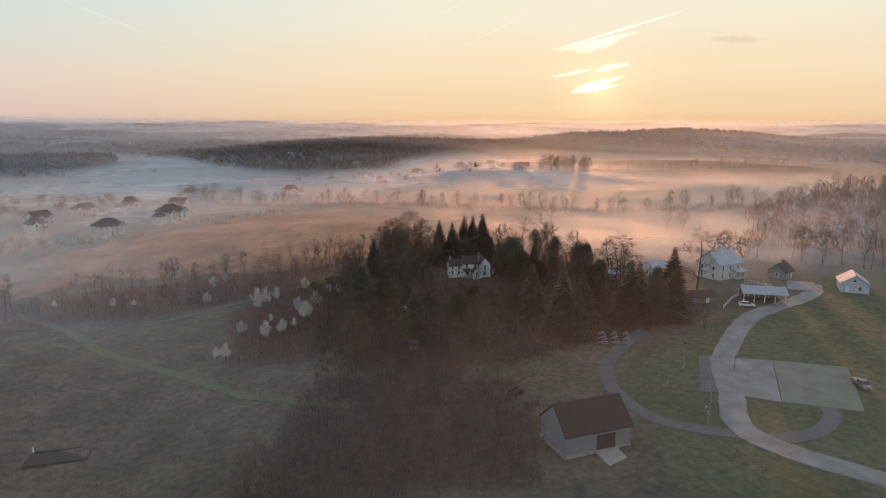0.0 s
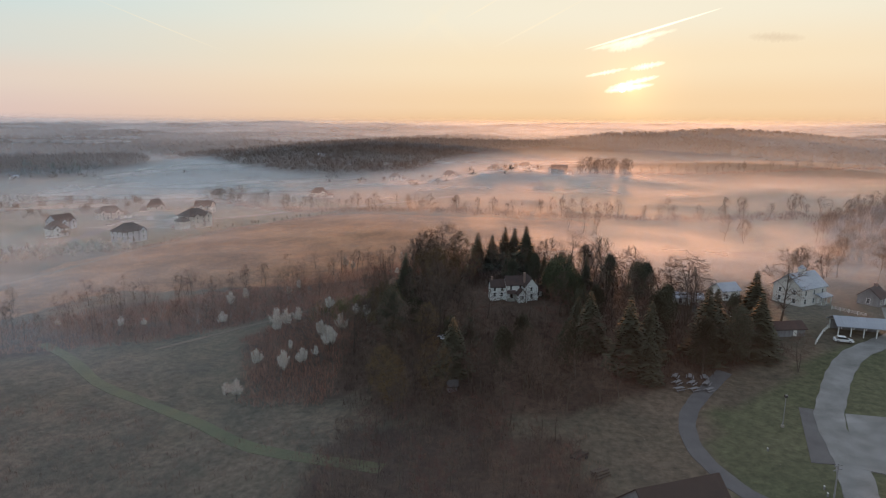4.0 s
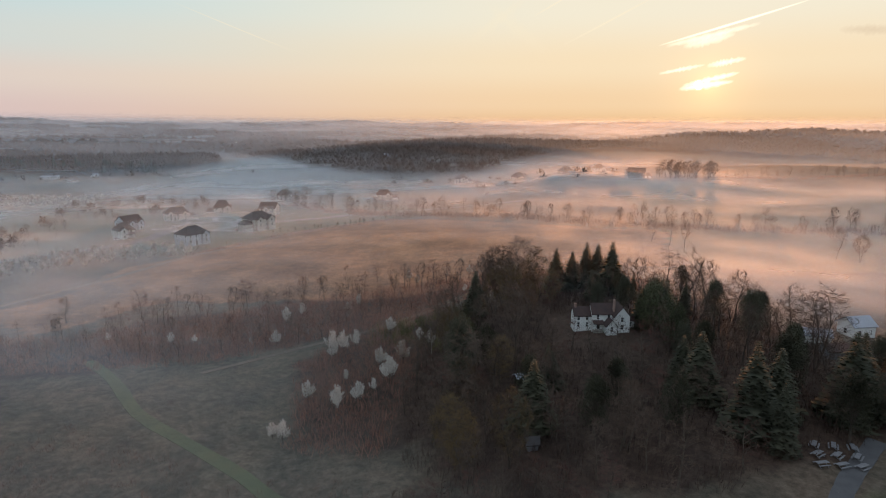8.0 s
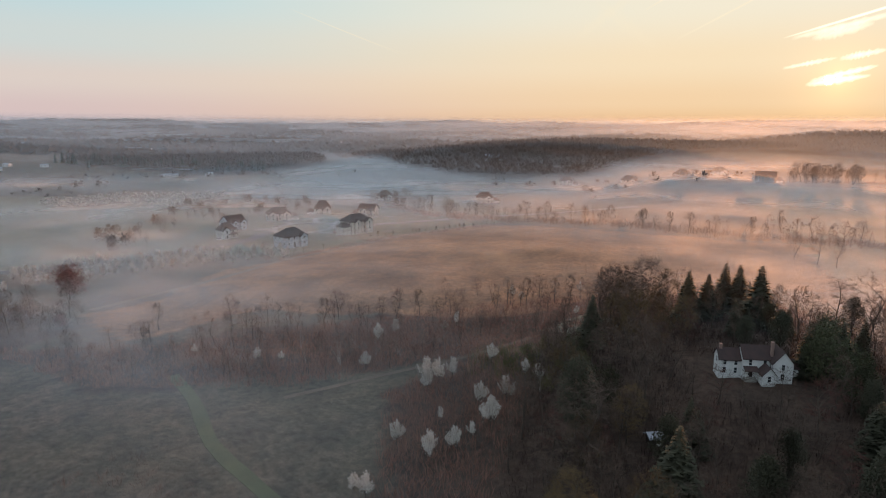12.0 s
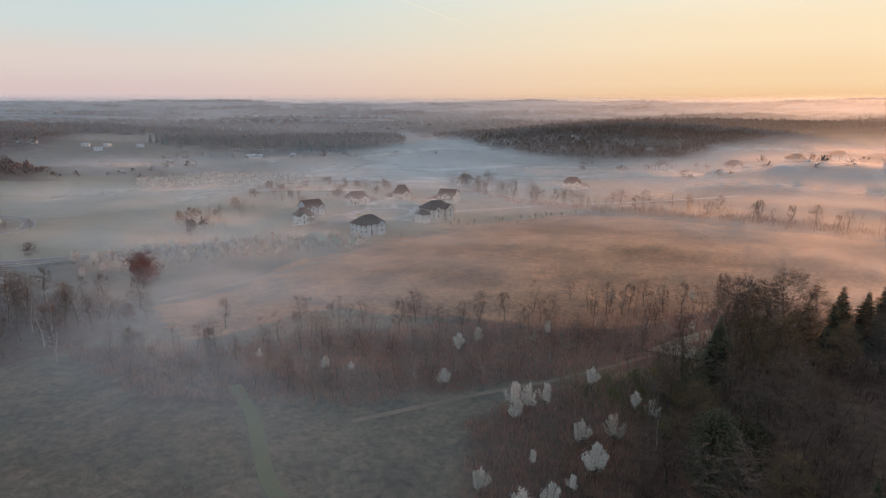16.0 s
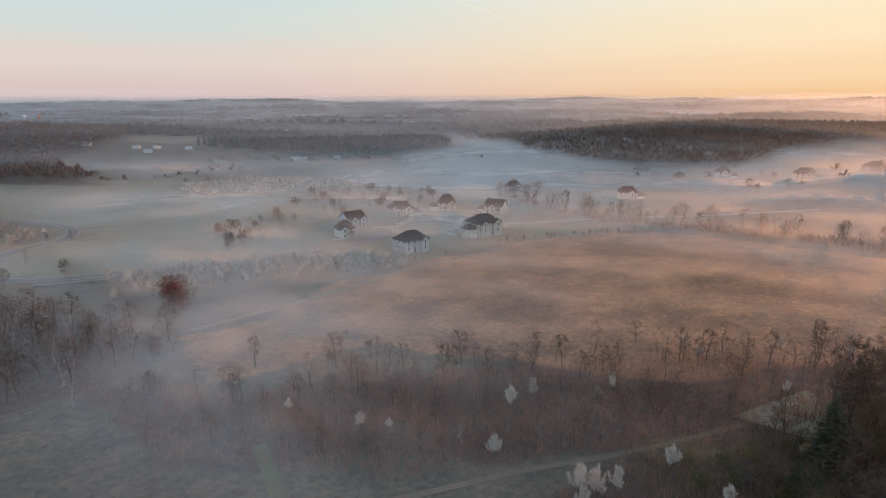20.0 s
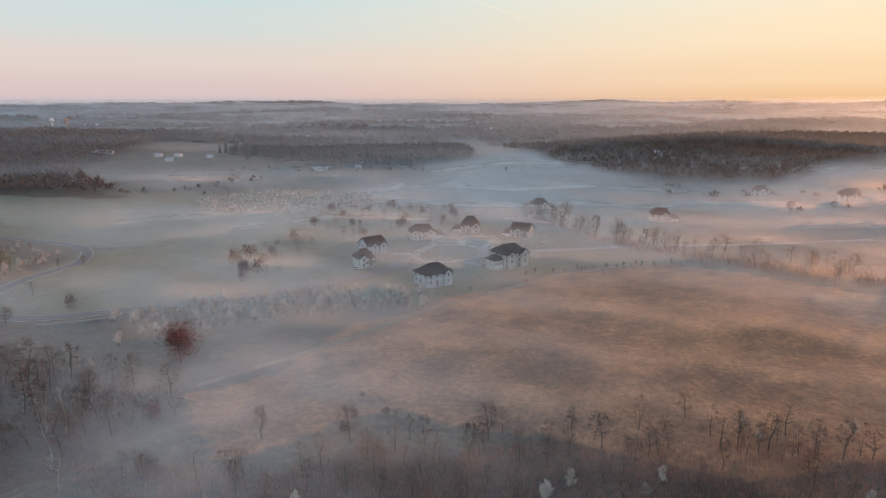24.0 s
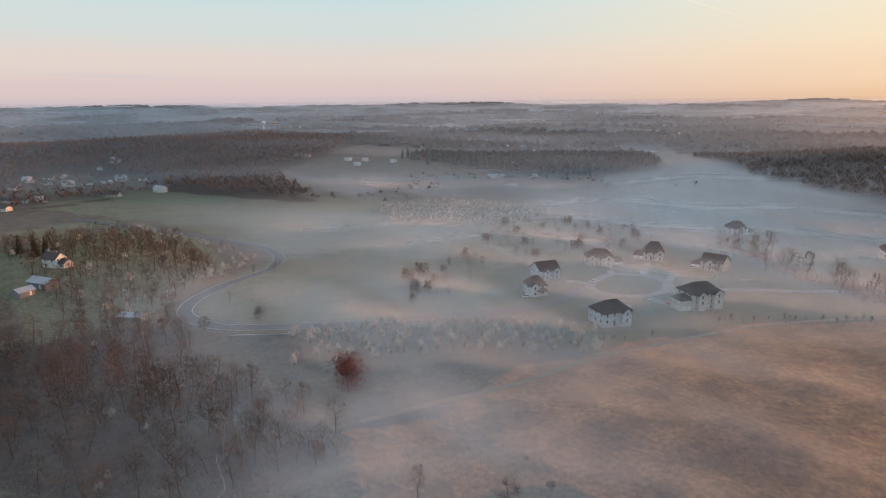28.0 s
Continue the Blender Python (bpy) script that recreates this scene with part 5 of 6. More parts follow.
brush("brush", brush_spots, 1.5, "undergrowth", "dark leafless brush beside the barn", "brush", 15)
road_clear = [(-300, 240), (-330, 225), (-350, 225), (-350, 255), (-300, 290)]
brush("brush", scatter(BROWN, 2.1, 22), 1.7, "thicket", "leafless reddish-brown brush", "brush", 1)
brush("brush", scatter(KNOLL, 2.6, 23, 1, (HOUSE_CLEAR,)), 2.0, "undergrowth", "leafless undergrowth under the trees, their shade put into its colour", "undergrowth", 2)
brush("brush", scatter(SLOPE, 2.2, 34), 1.9, "thicket", "reddish brush round the blossoming trees", "brush", 13)
brush("brush", scatter(WEST, 2.8, 24), 1.4, "undergrowth", "leafless brush in the misty wood", "brush", 3)
brush("brush", scatter([(-120, 100), (-20, 92), (25, 96), (20, 142), (-30, 150), (-70, 150), (-120, 165)], 3.4, 25, 0.8), 1.3, "meadow_brush", "dry brown meadow brush", "brush", 4)
brush("green_brush", scatter([(-58, 238), (-32, 243), (-24, 232), (-38, 215), (-60, 222)], 2.4, 26), 2.0, "green_brush", "yellow-green budding bushes", "brush", 5, 16)
brush("dry_grass", scatter(DRY_FIELD, 2.1, 27), 0.95, "tussock", "tufts of tawny dry grass", "grass", 6, 7)
brush("dry_grass", scatter([(-200, 130), (-95, 95), (-40, 110), (-60, 145), (-100, 168), (-140, 195), (-200, 190)], 2.6, 28), 0.6, "meadow_brush", "tufts of faded meadow grass", "grass", 7, 7)
brush("brush", along([(-150, 505), (-73, 458), (8, 434), (130, 420), (280, 380)], 0.8, 29, 5), 3.4, "meadow_brush", "brush under the tree line", "brush", 8)
brush("brush", along([(105, 668), (204, 710), (363, 772), (525, 830)], 2.0, 30, 4), 2.6, "thicket", "brush under the far tree line", "brush", 9)
brush("brush", along([(-235, 350), (-190, 340), (-175, 385), (-150, 425), (-100, 458)], 0.9, 31, 3), 1.5, "thicket", "brown brush at the field edge", "brush", 10)
brush("brush", scatter([(150, 300), (215, 275), (330, 300), (430, 330), (430, 480), (300, 470), (200, 390)], 5.0, 32), 3.0, "undergrowth", "undergrowth of the hillside wood", "undergrowth", 11)
brush("brush", scatter([(-560, 190), (-330, 195), (-345, 232), (-385, 250), (-420, 285), (-520, 305), (-580, 270)], 4.5, 33, 0.5), 1.6, "undergrowth", "brown brush west of the road", "brush", 12)
brush("brush", along([(-232, 560), (-200, 540), (-180, 520), (-150, 505), (-120, 488)], 0.8, 35, 5), 3.0, "thicket", "brush under the trees beside the houses", "brush", 14)


def far_trees(name, spots, height, mat, label, seed, blades=20, pine=False, thick=0.085):
    """A far wood: each tree a stem and a rounded ragged crown of thin sprays."""
    r = random.Random(seed)
    me = Mesh()
    zs = ground_z(np.array([p[0] for p in spots]), np.array([p[1] for p in spots]))
    for (x, y), z in zip(spots, zs):
        h = height * r.uniform(0.7, 1.2)
        base = Vector((x, y, z))
        if pine:
            w = h * 0.2
            for lev in range(3):
                z0, z1 = h * (0.12 + 0.25 * lev), h * (0.55 + 0.23 * lev)
                ww = w * (1.1 - 0.3 * lev)
                a0 = r.random() * 6
                ring = [base + Vector((math.cos(a0 + k * math.tau / 5) * ww * r.uniform(0.8, 1.2), math.sin(a0 + k * math.tau / 5) * ww * r.uniform(0.8, 1.2), z0)) for k in range(5)]
                me.add(ring + [base + Vector((0, 0, z1))], [(k, (k + 1) % 5, 5) for k in range(5)])
            continue
        w = h * 0.012
        me.add([base + Vector((-w, 0, 0)), base + Vector((w, 0, 0)), base + Vector((0, 0, h * 0.6))], [(0, 1, 2)])
        hub = base + Vector((0, 0, h * 0.38))
        for k in range(blades):
            a, e = math.tau * (k + r.random()) / blades * 3, math.asin(r.uniform(-0.15, 0.97))
            reach = h * r.uniform(0.75, 1.0)
            v = Vector((math.cos(a) * math.cos(e) * 0.5, math.sin(a) * math.cos(e) * 0.5, math.sin(e) * 0.6))
            tip = hub + v * reach
            w = Vector((-math.sin(a), math.cos(a), r.uniform(-0.6, 0.6))) * h * r.uniform(0.4, 1.0) * thick
            far = hub + v * reach * 0.72
            near = hub + v * reach * 0.25
            me.add([near, far + w, tip, far - w], [(0, 1, 2, 3)])
    return tagged(new(name, me.data(name, M[mat])), label, "wood", kind="stuff")


far_trees("far_wood", scatter(WOOD_A, 10.5, 40, 1, (HAMLET,)), 16, "red_wood", "broad leafless reddish-brown wood", 20, 34, False, 0.05)
far_trees("far_wood", scatter(HAMLET, 15, 41), 12, "red_wood", "scattered trees among the village houses", 21)
far_trees("far_wood", scatter(WOOD_B, 8.2, 42), 15, "far_wood", "leafless wood on a low ridge", 22, 30, False, 0.05)
far_trees("pine_row", along([(-850, 790), (-780, 790), (-690, 815), (-600, 835), (-540, 850)], 3.2, 43, 10), 17, "far_pine", "row of dark green pines", 23, pine=True)
far_trees("far_wood", scatter(WOOD_H1, 7.8, 44), 15, "far_wood", "leafless grey-brown wood on a long hill", 24, 54, False, 0.034)
far_trees("far_wood", scatter(WOOD_R, 13, 48), 15, "far_wood", "long dark wood on the ridge under the sun", 31)
far_trees("far_wood", along([(-60, 640), (0, 660), (84, 690), (20, 730), (-120, 720), (-200, 760)], 16, 45, 16), 11, "far_wood", "trees scattered round far houses", 25)
ROW = along([(105, 668), (150, 684), (204, 710), (290, 750), (363, 770), (428, 800), (525, 830), (640, 880)], 8, 10, 5)
for i, (x, y) in enumerate(ROW):
    plant(f"bare{i % 3}", x, y, rnd.uniform(8, 14), label="leafless tree in the line along the far field")
for i, (x, y) in enumerate(scatter([(100, 660), (112, 690), (165, 700), (160, 675)], 7, 12)):
    plant(("bare0", "tall", "bare2")[i % 3], x, y, rnd.uniform(13, 19), label="tall leafless tree beside the far farm")
for i, (x, y) in enumerate(scatter(HILLSIDE, 11, 13)):
    plant(("bare0", "bare2", "bare1", "broad")[i % 4], x, y, rnd.uniform(9, 15), label="leafless tree of the hillside wood")
far_trees("blossom_grove", scatter([(-557, 499), (-492, 476), (-432, 489), (-405, 530), (-395, 578), (-445, 625), (-547, 598), (-574, 533)], 6.5, 46), 6.5, "grove", "grove of young trees in white blossom", 26, 20, False, 0.1)
far_trees("far_wood", along([(-640, 482), (-600, 560), (-640, 640), (-720, 690), (-650, 760), (-470, 800), (-400, 830)], 9, 47, 14), 9, "far_wood", "scattered trees along a misty hollow", 27)


def horizon_woods():
    """Canopy over the ridges out to the horizon: ragged clumps, wider as they lie farther."""
    r = random.Random(50)
    me = Mesh()
    pts = []
    d = 1250.0
    while d < 4680:
        size = 9 + d / 190
        n = int(radians(160) * d / (size * 1.15))
        for k in range(n):
            a = radians(-52) + radians(160) * (k + r.random()) / n
            dd = d + r.uniform(-1, 1) * size
            pts.append((CX - math.sin(a) * dd, CY + math.cos(a) * dd, size))
        d += size * 1.9
    P = np.array(pts)
    keep = wobble(P[:, 0], P[:, 1], 9.0) + 0.7 * wobble(P[:, 1], P[:, 0], 4.0) + 0.95 > 0
    Pk = P[keep]
    zs = ground_z(Pk[:, 0], Pk[:, 1])
    for (x, y, s), z in zip(Pk, zs):
        h = r.uniform(9, 17)
        ring = [Vector((x + math.cos(k * 1.2566 + r.random()) * s * r.uniform(0.6, 1.0), y + math.sin(k * 1.2566 + r.random()) * s * r.uniform(0.6, 1.0), z - 1 + h * r.uniform(0, 0.6))) for k in range(5)]
        me.add(ring + [Vector((x + r.uniform(-0.3, 0.3) * s, y, z + h))], [(k, (k + 1) % 5, 5) for k in range(5)])
    return tagged(new("distant_woods", me.data("distant_woods", M["far_wood"])), "hazy wooded ridges reaching to the horizon", "woods", kind="stuff")


horizon_woods()


# ---- buildings ----


def window_on(wall_thing, x, y, z, w, h, facing, frame_mat="trim"):
    """A window with a frame and two sashes set into a wall. facing: 0 front (-y), 1 right (+x), 2 back, 3 left."""
    key = (round(w, 2), round(h, 2), frame_mat)
    if key not in window_on.made:
        fr, pn = Mesh(), Mesh()
        t = 0.12
        for a in ((-w / 2 - t, -h / 2 - t, -w / 2, h / 2 + t), (w / 2, -h / 2 - t, w / 2 + t, h / 2 + t), (-w / 2, h / 2, w / 2, h / 2 + t), (-w / 2, -h / 2 - t, w / 2, -h / 2), (-w / 2, -0.04, w / 2, 0.04)):
            fr.box(a[0], -0.07, a[1], a[2], 0.05, a[3])
        pn.box(-w / 2, -0.015, -h / 2, w / 2, 0.02, h / 2)
        window_on.made[key] = fr.data("window_frame", M[frame_mat]), pn.data("pane", M["pane"])
    f, p = window_on.made[key]
    win = part("window", f, None, wall_thing)
    win.matrix_local = pose(x, y, z, 0, 0, (0, 90, 180, 270)[facing])
    part("pane", p, None, win)
    return win


window_on.made = {}


def roof_mesh(w, d, z, rise, over=0.45, hip=0.0, thick=0.22):
    """A ridge roof along x. hip: how far in from each end the ridge starts; 0 gives gables."""
    me = Mesh()
    a, b = w / 2 + over, d / 2 + over
    drop = rise * over / (d / 2)
    r = max(a - hip * (1 + over / (d / 2)), 0.3) if hip else a
    top = [(-a, -b, z - drop), (a, -b, z - drop), (a, b, z - drop), (-a, b, z - drop), (-r, 0, z + rise), (r, 0, z + rise)]
    low = [(x, y, q - thick) for x, y, q in top]
    faces = [(0, 1, 5, 4), (2, 3, 4, 5), (1, 2, 5), (3, 0, 4)]
    if not hip:
        faces = faces[:2]
    me.add(top + low, faces + [tuple(i + 6 for i in reversed(f)) for f in faces])
    n = len(me.v) - 12
    rim = [(0, 1), (1, 2), (2, 3), (3, 0)] if hip else [(0, 1), (1, 5), (5, 2), (2, 3), (3, 4), (4, 0)]
    for i, j in rim:
        me.f.append((n + i, n + i + 6, n + j + 6, n + j))
    return me


def walls_mesh(w, d, h, rise=0.0, t=0.25, below=1.5):
    """Four walls with thickness; rise adds the gables at both ends."""
    me = Mesh()
    me.box(-w / 2, -d / 2, -below, w / 2, -d / 2 + t, h)
    me.box(-w / 2, d / 2 - t, -below, w / 2, d / 2, h)
    for s in (-1, 1):
        x0, x1 = (-w / 2, -w / 2 + t) if s < 0 else (w / 2 - t, w / 2)
        y = d / 2 - t
        if rise:
            k = rise * (1 - t / (d / 2))
            me.prism([(-y, -below), (y, -below), (y, h + k * 0.02), (0, h + rise - 0.05), (-y, h + k * 0.02)], 0, x0, x1)
        else:
            me.box(x0, -y, -below, x1, y, h)
    return me


def block(parent, ox, oy, w, d, h, rise, wall, roof, hip=0.0, turn=0, rows=(), sides=(0, 1, 2, 3), frame="trim", z0=0.0, over=0.45):
    """One volume of a house: walls, roof and rows of windows. rows: heights of window centres."""
    wall_ob = part("wall", walls_mesh(w, d, h, 0 if hip else rise), M[wall], parent)
    wall_ob.matrix_local = pose(ox, oy, z0, 0, 0, turn)
    roof_ob = part("roof", roof_mesh(w, d, h, rise, over, hip), M[roof], parent)
    roof_ob.matrix_local = pose(ox, oy, z0, 0, 0, turn)
    for zc in rows:
        for s in sides:
            span = w if s in (0, 2) else d
            n = max(1, int(span / 3.4))
            for k in range(n):
                u = (k + 0.5) / n * span - span / 2
                x, y = ((u, -d / 2), (w / 2, u), (-u, d / 2), (-w / 2, -u))[s]
                window_on(wall_ob, x, y, zc, 1.0, 1.45, s, frame)
    return wall_ob


def door_part(parent, x, y, z, w, h, mat, name="door", turn=0):
    me = Mesh().box(-w / 2, -0.08, 0, w / 2, 0.06, h)
    for k in range(1, 4 if w > 2 else 2):
        me.box(-w / 2 + 0.08, -0.1, h * k / (4 if w > 2 else 2) - 0.03, w / 2 - 0.08, -0.08, h * k / (4 if w > 2 else 2) + 0.03)
    ob = part(name, me, M[mat], parent)
    ob.matrix_local = pose(x, y, z, 0, 0, turn)
    return ob


def chimney_part(parent, x, y, z0, z1, mat="brick_wall", s=0.9):
    me = Mesh().box(x - s / 2, y - s / 2, z0, x + s / 2, y + s / 2, z1)
    me.box(x - s / 2 - 0.08, y - s / 2 - 0.08, z1 - 0.25, x + s / 2 + 0.08, y + s / 2 + 0.08, z1 - 0.08)
    return part("chimney", me, M[mat], parent)


def porch_part(parent, x0, x1, y0, y1, h, roof="shingle", steps=True):
    """A covered porch with posts."""
    part("porch_floor", Mesh().box(x0, y0, -0.6, x1, y1, 0.35), M["stone"], parent)
    part("porch_roof", Mesh().prism([(y0 - 0.35, h), (y1, h + 0.8), (y1, h + 1.0), (y0 - 0.35, h + 0.18)], 0, x0 - 0.3, x1 + 0.3), M[roof], parent)
    n = max(2, int((x1 - x0) / 2.6) + 1)
    for k in range(n):
        x = x0 + 0.15 + (x1 - x0 - 0.3) * k / (n - 1)
        part("porch_post", Mesh().tube((x, y0 + 0.15, 0.35), (x, y0 + 0.15, h + 0.05), 0.12, 0.1, 8), M["trim"], parent)


def estate_house(x, y, turn, w, d, wall, roof, label, hip=4.5, z=None, floors=2, garage=1, gables=((0.2, 4.6),), porch=False, basement=0.0, rise=4.0):
    """A large suburban house: main block, projecting gables, garage wing."""
    z = gz(x, y) if z is None else z
    ob = thing("house", pose(x, y, z, 0, 0, turn), label, "house", "new houses round the loop")
    h = 2.85 * floors + basement
    rows = [basement + 1.55 + 2.85 * k for k in range(floors)] + ([1.3] if basement > 1.5 else [])
    block(ob, 0, 0, w, d, h, rise, wall, roof, hip, rows=rows)
    for u, gw in gables:
        gx = u * w
        block(ob, gx, -d / 2 - 0.5, 2.4, gw, h - 0.1, gw * 0.42, wall, roof, 0.0, turn=90, rows=[rows[0], rows[-1] if floors > 1 and basement <= 1.5 else rows[1]], sides=(3,))
    if garage:
        gx = garage * (w / 2 + 2.6)
        block(ob, gx, -d * 0.12, 6.2, d * 0.62, 3.0 + basement, 2.2, wall, roof, 2.2, rows=())
        for k in (-1, 1):
            door_part(ob, gx + k * 1.5, -d * 0.12 - d * 0.31 - 0.03, 0.1, 2.5, 2.2, "trim", "garage_door")
    if porch:
        porch_part(ob, -w * 0.1, w * 0.42, -d / 2 - 2.2, -d / 2, 2.7, roof)
    door_part(ob, -0.12 * w, -d / 2 - 0.03, 0.3, 1.1, 2.2, "brown_wood")
    return ob


estate_house(-209, 379, 68, 15, 12, "blue_wall", "shingle", "blue-grey two-storey house with dark hipped roof", gables=((0.25, 4.4),), garage=0, basement=1.2)
estate_house(-190, 426, 62, 16, 13, "pale_wall", "shingle", "pale two-storey house with basement windows, dark hipped roof", gables=((0.3, 5.0), (-0.25, 4.0)), garage=-1, basement=2.4)
estate_house(-216, 501, 2, 13, 11, "pale_wall", "red_shingle", "pale gabled house with porch and garage wing", hip=0, gables=((0.0, 4.0),), garage=-1, porch=True)
estate_house(-256, 502, 28, 13, 12, "pale_wall", "shingle", "dark-roofed two-storey house with steep hipped roof", hip=4.0, gables=((0.3, 4.6),), garage=-1, rise=5.4)
estate_house(-273, 466, 42, 17, 11, "pale_wall", "shingle", "wide pale two-storey house with many roof gables", hip=4.5, gables=((-0.3, 4.2), (0.28, 4.4)), garage=1)
estate_house(-276, 416, 70, 13, 11, "blue_wall", "red_shingle", "pale blue gabled house with white trim", hip=0, gables=((0.28, 4.0), (-0.2, 3.6)), garage=0)
estate_house(-260, 388, 58, 10, 9, "white_wall", "shingle", "white house with very dark roof and porch", hip=3.6, gables=((-0.2, 4.2),), garage=0, porch=True)
estate_house(-149, 600, 20, 14, 11, "pale_wall", "red_shingle", "pale house with brown roof in thin mist", hip=3.5, gables=((0.2, 4.2),), garage=1)
estate_house(-262, 640, 35, 15, 12, "pale_wall", "shingle", "dark-roofed house half hidden in mist", hip=4.5, gables=((0.2, 4.4),), garage=1, rise=4.6)
for x, y, t, wl in ((-30, 705, 10, "pale_wall"), (20, 730, 30, "brick_wall"), (-95, 745, 0, "pale_wall"), (60, 790, 15, "white_wall")):
    estate_house(x, y, t, 14, 11, wl, "shingle", "far dark-roofed house in golden mist", hip=4, gables=((0.2, 4.4),), garage=1)
estate_house(84, 665, -10, 16, 10, "brick_wall", "shingle", "dark farmhouse with two gables beside the far tree line", hip=0, gables=((0.2, 4.4), (-0.3, 4.4)), garage=1)
estate_house(-219, 915, 20, 20, 12, "white_wall", "metal_roof", "long white house on the wooded hill", hip=0, gables=((0.3, 5.0), (-0.3, 5.0), (0.0, 4.0)), garage=1)


def white_farmhouse():
    ob = thing("farmhouse", pose(9.5, 214, gz(9, 213) + 0.3, 0, 0, 10) @ Matrix.Diagonal((0.62, 0.7, 0.84, 1)), "old white farmhouse with brown roofs among dark trees", "house")
    block(ob, 0, 0, 9.5, 6.5, 5.6, 2.6, "white_wall", "red_shingle", 0, rows=(1.5, 4.2), frame="trim")
    block(ob, -8.4, 1.2, 7.4, 5.6, 4.6, 2.2, "white_wall", "red_shingle", 0, rows=(1.4, 3.6), sides=(0, 2, 3), frame="trim")
    block(ob, 7.4, -1.6, 8.0, 6.6, 5.2, 3.0, "white_wall", "red_shingle", 0, turn=90, rows=(1.5, 4.0), sides=(3, 0, 2), frame="trim")
    block(ob, 2.4, -5.4, 4.6, 4.4, 2.6, 1.9, "white_wall", "red_shingle", 0, turn=90, rows=(1.4,), sides=(3,), frame="trim")
    block(ob, 12.2, 1.0, 4.0, 5.5, 3.0, 1.6, "white_wall", "red_shingle", 0, rows=(1.5,), sides=(0, 1), frame="trim")
    chimney_part(ob, 4.6, -2.4, -1.0, 9.8)
    chimney_part(ob, -11.2, 1.2, 5.0, 7.8)
    door_part(ob, -2.0, -3.28, 0.1, 1.1, 2.1, "brown_wood")
    porch_part(ob, -4.4, -0.4, -5.0, -3.25, 2.3, "red_shingle")
    return ob


white_farmhouse()


def barn():
    ob = thing("barn", pose(28.3, 112.8, gz(28, 113) + 0.3, 0, 0, 20.5), "weathered grey plank barn with dark roof and ramp", "barn")
    w, d, h, rise = 14.6, 9.4, 4.4, 4.3
    part("wall", walls_mesh(w - 0.1, d - 0.1, h, rise, below=2.0), M["grey_wood"], ob)
    part("roof", roof_mesh(w, d, h, rise, 0.35), M["brown_wood"], ob)
    part("foundation", Mesh().box(-w / 2 - 0.1, -d / 2 - 0.1, -2.0, w / 2 + 0.1, d / 2 + 0.1, 0.3), M["stone"], ob)
    plank = Mesh().box(-0.14, -0.035, 0, 0.14, 0.02, h - 0.35).data("plank", M["grey_wood"])
    tall = {}
    for k in range(48):
        x = -w / 2 + 0.2 + k * (w - 0.4) / 47
        for s in (-1, 1):
            p = part("plank", plank, None, ob)
            p.matrix_local = pose(x, s * (d / 2 - 0.02), 0.32, 0, 0, 0)
    for k in range(30):
        y = -d / 2 + 0.2 + k * (d - 0.4) / 29
        hh = h + rise * (1 - abs(y) / (d / 2)) - 0.6
        key = round(abs(y), 2)
        if key not in tall:
            tall[key] = Mesh().box(-0.035, -0.14, 0, 0.02, 0.14, hh).data("plank", M["grey_wood"])
        for s in (-1, 1):
            p = part("plank", tall[key], None, ob)
            p.matrix_local = pose(s * (w / 2 - 0.02), y, 0.32, 0, 0, 0)
    for k in (-1, 1):
        door_part(ob, 1.6 + k * 1.05, -d / 2 - 0.08, 0.3, 2.0, 2.9, "brown_wood", "barn_door")
    ramp = Mesh().prism([(-d / 2 - 7.5, -2.6), (-d / 2 - 0.1, -2.6), (-d / 2 - 0.1, 0.25), (-d / 2 - 7.5, -0.9)], 0, -0.8, 4.0)
    part("ramp", ramp, M["stone"], ob, "rough stone ramp")
    return ob


barn()


def open_shed():
    ob = thing("open_shed", pose(105.5, 197, gz(105, 197), 0, 0, -12), "open-sided shed with grey metal roof on white posts", "shed")
    w, d = 13.0, 7.5
    part("roof", roof_mesh(w, d, 3.2, 1.7, 0.5, thick=0.14), M["metal_roof"], ob)
    seam = Mesh().box(-0.03, -0.03, 0, 0.03, 0.03, math.hypot(d / 2 + 0.5, 1.9)).data("seam", M["metal_roof"])
    for k in range(18):
        for s in (-1, 1):
            p = part("seam", seam, None, ob)
            p.matrix_local = pose(-w / 2 - 0.3 + k * (w + 0.6) / 17, s * (d / 2 + 0.5), 3.2 - 1.7 * 0.5 / (d / 2) + 0.03, s * (90 - math.degrees(math.atan2(1.7, d / 2))))
    for k in range(5):
        for s in (-1, 1):
            x = -w / 2 + 0.2 + k * (w - 0.4) / 4
            part("post", Mesh().box(x - 0.13, s * (d / 2 - 0.2) - 0.13, -0.5, x + 0.13, s * (d / 2 - 0.2) + 0.13, 3.1), M["trim"], ob)
    for s in (-1, 1):
        part("beam", Mesh().box(-w / 2, s * (d / 2 - 0.2) - 0.1, 2.85, w / 2, s * (d / 2 - 0.2) + 0.1, 3.1), M["trim"], ob)
    part("back_wall", Mesh().box(-w / 2 + 0.4, d / 2 - 0.32, -0.5, w / 2 - 0.4, d / 2 - 0.2, 2.84), M["grey_wood"], ob)
    return ob


open_shed()


def small_building(name, x, y, turn, w, d, h, rise, wall, roof, label, category, rows=(1.5,), door=True, hip=0.0, sides=(0, 1, 2, 3), chimney=False, z=0.0):
    ob = thing(name, pose(x, y, gz(x, y) + z, 0, 0, turn), label, category)
    block(ob, 0, 0, w, d, h, rise, wall, roof, hip, rows=rows, sides=sides)
    if door:
        door_part(ob, w * 0.2, -d / 2 - 0.03, 0.05, 1.0, 2.1, "trim")
    if chimney:
        chimney_part(ob, w * 0.25, 0, h, h + rise + 0.8)
    return ob


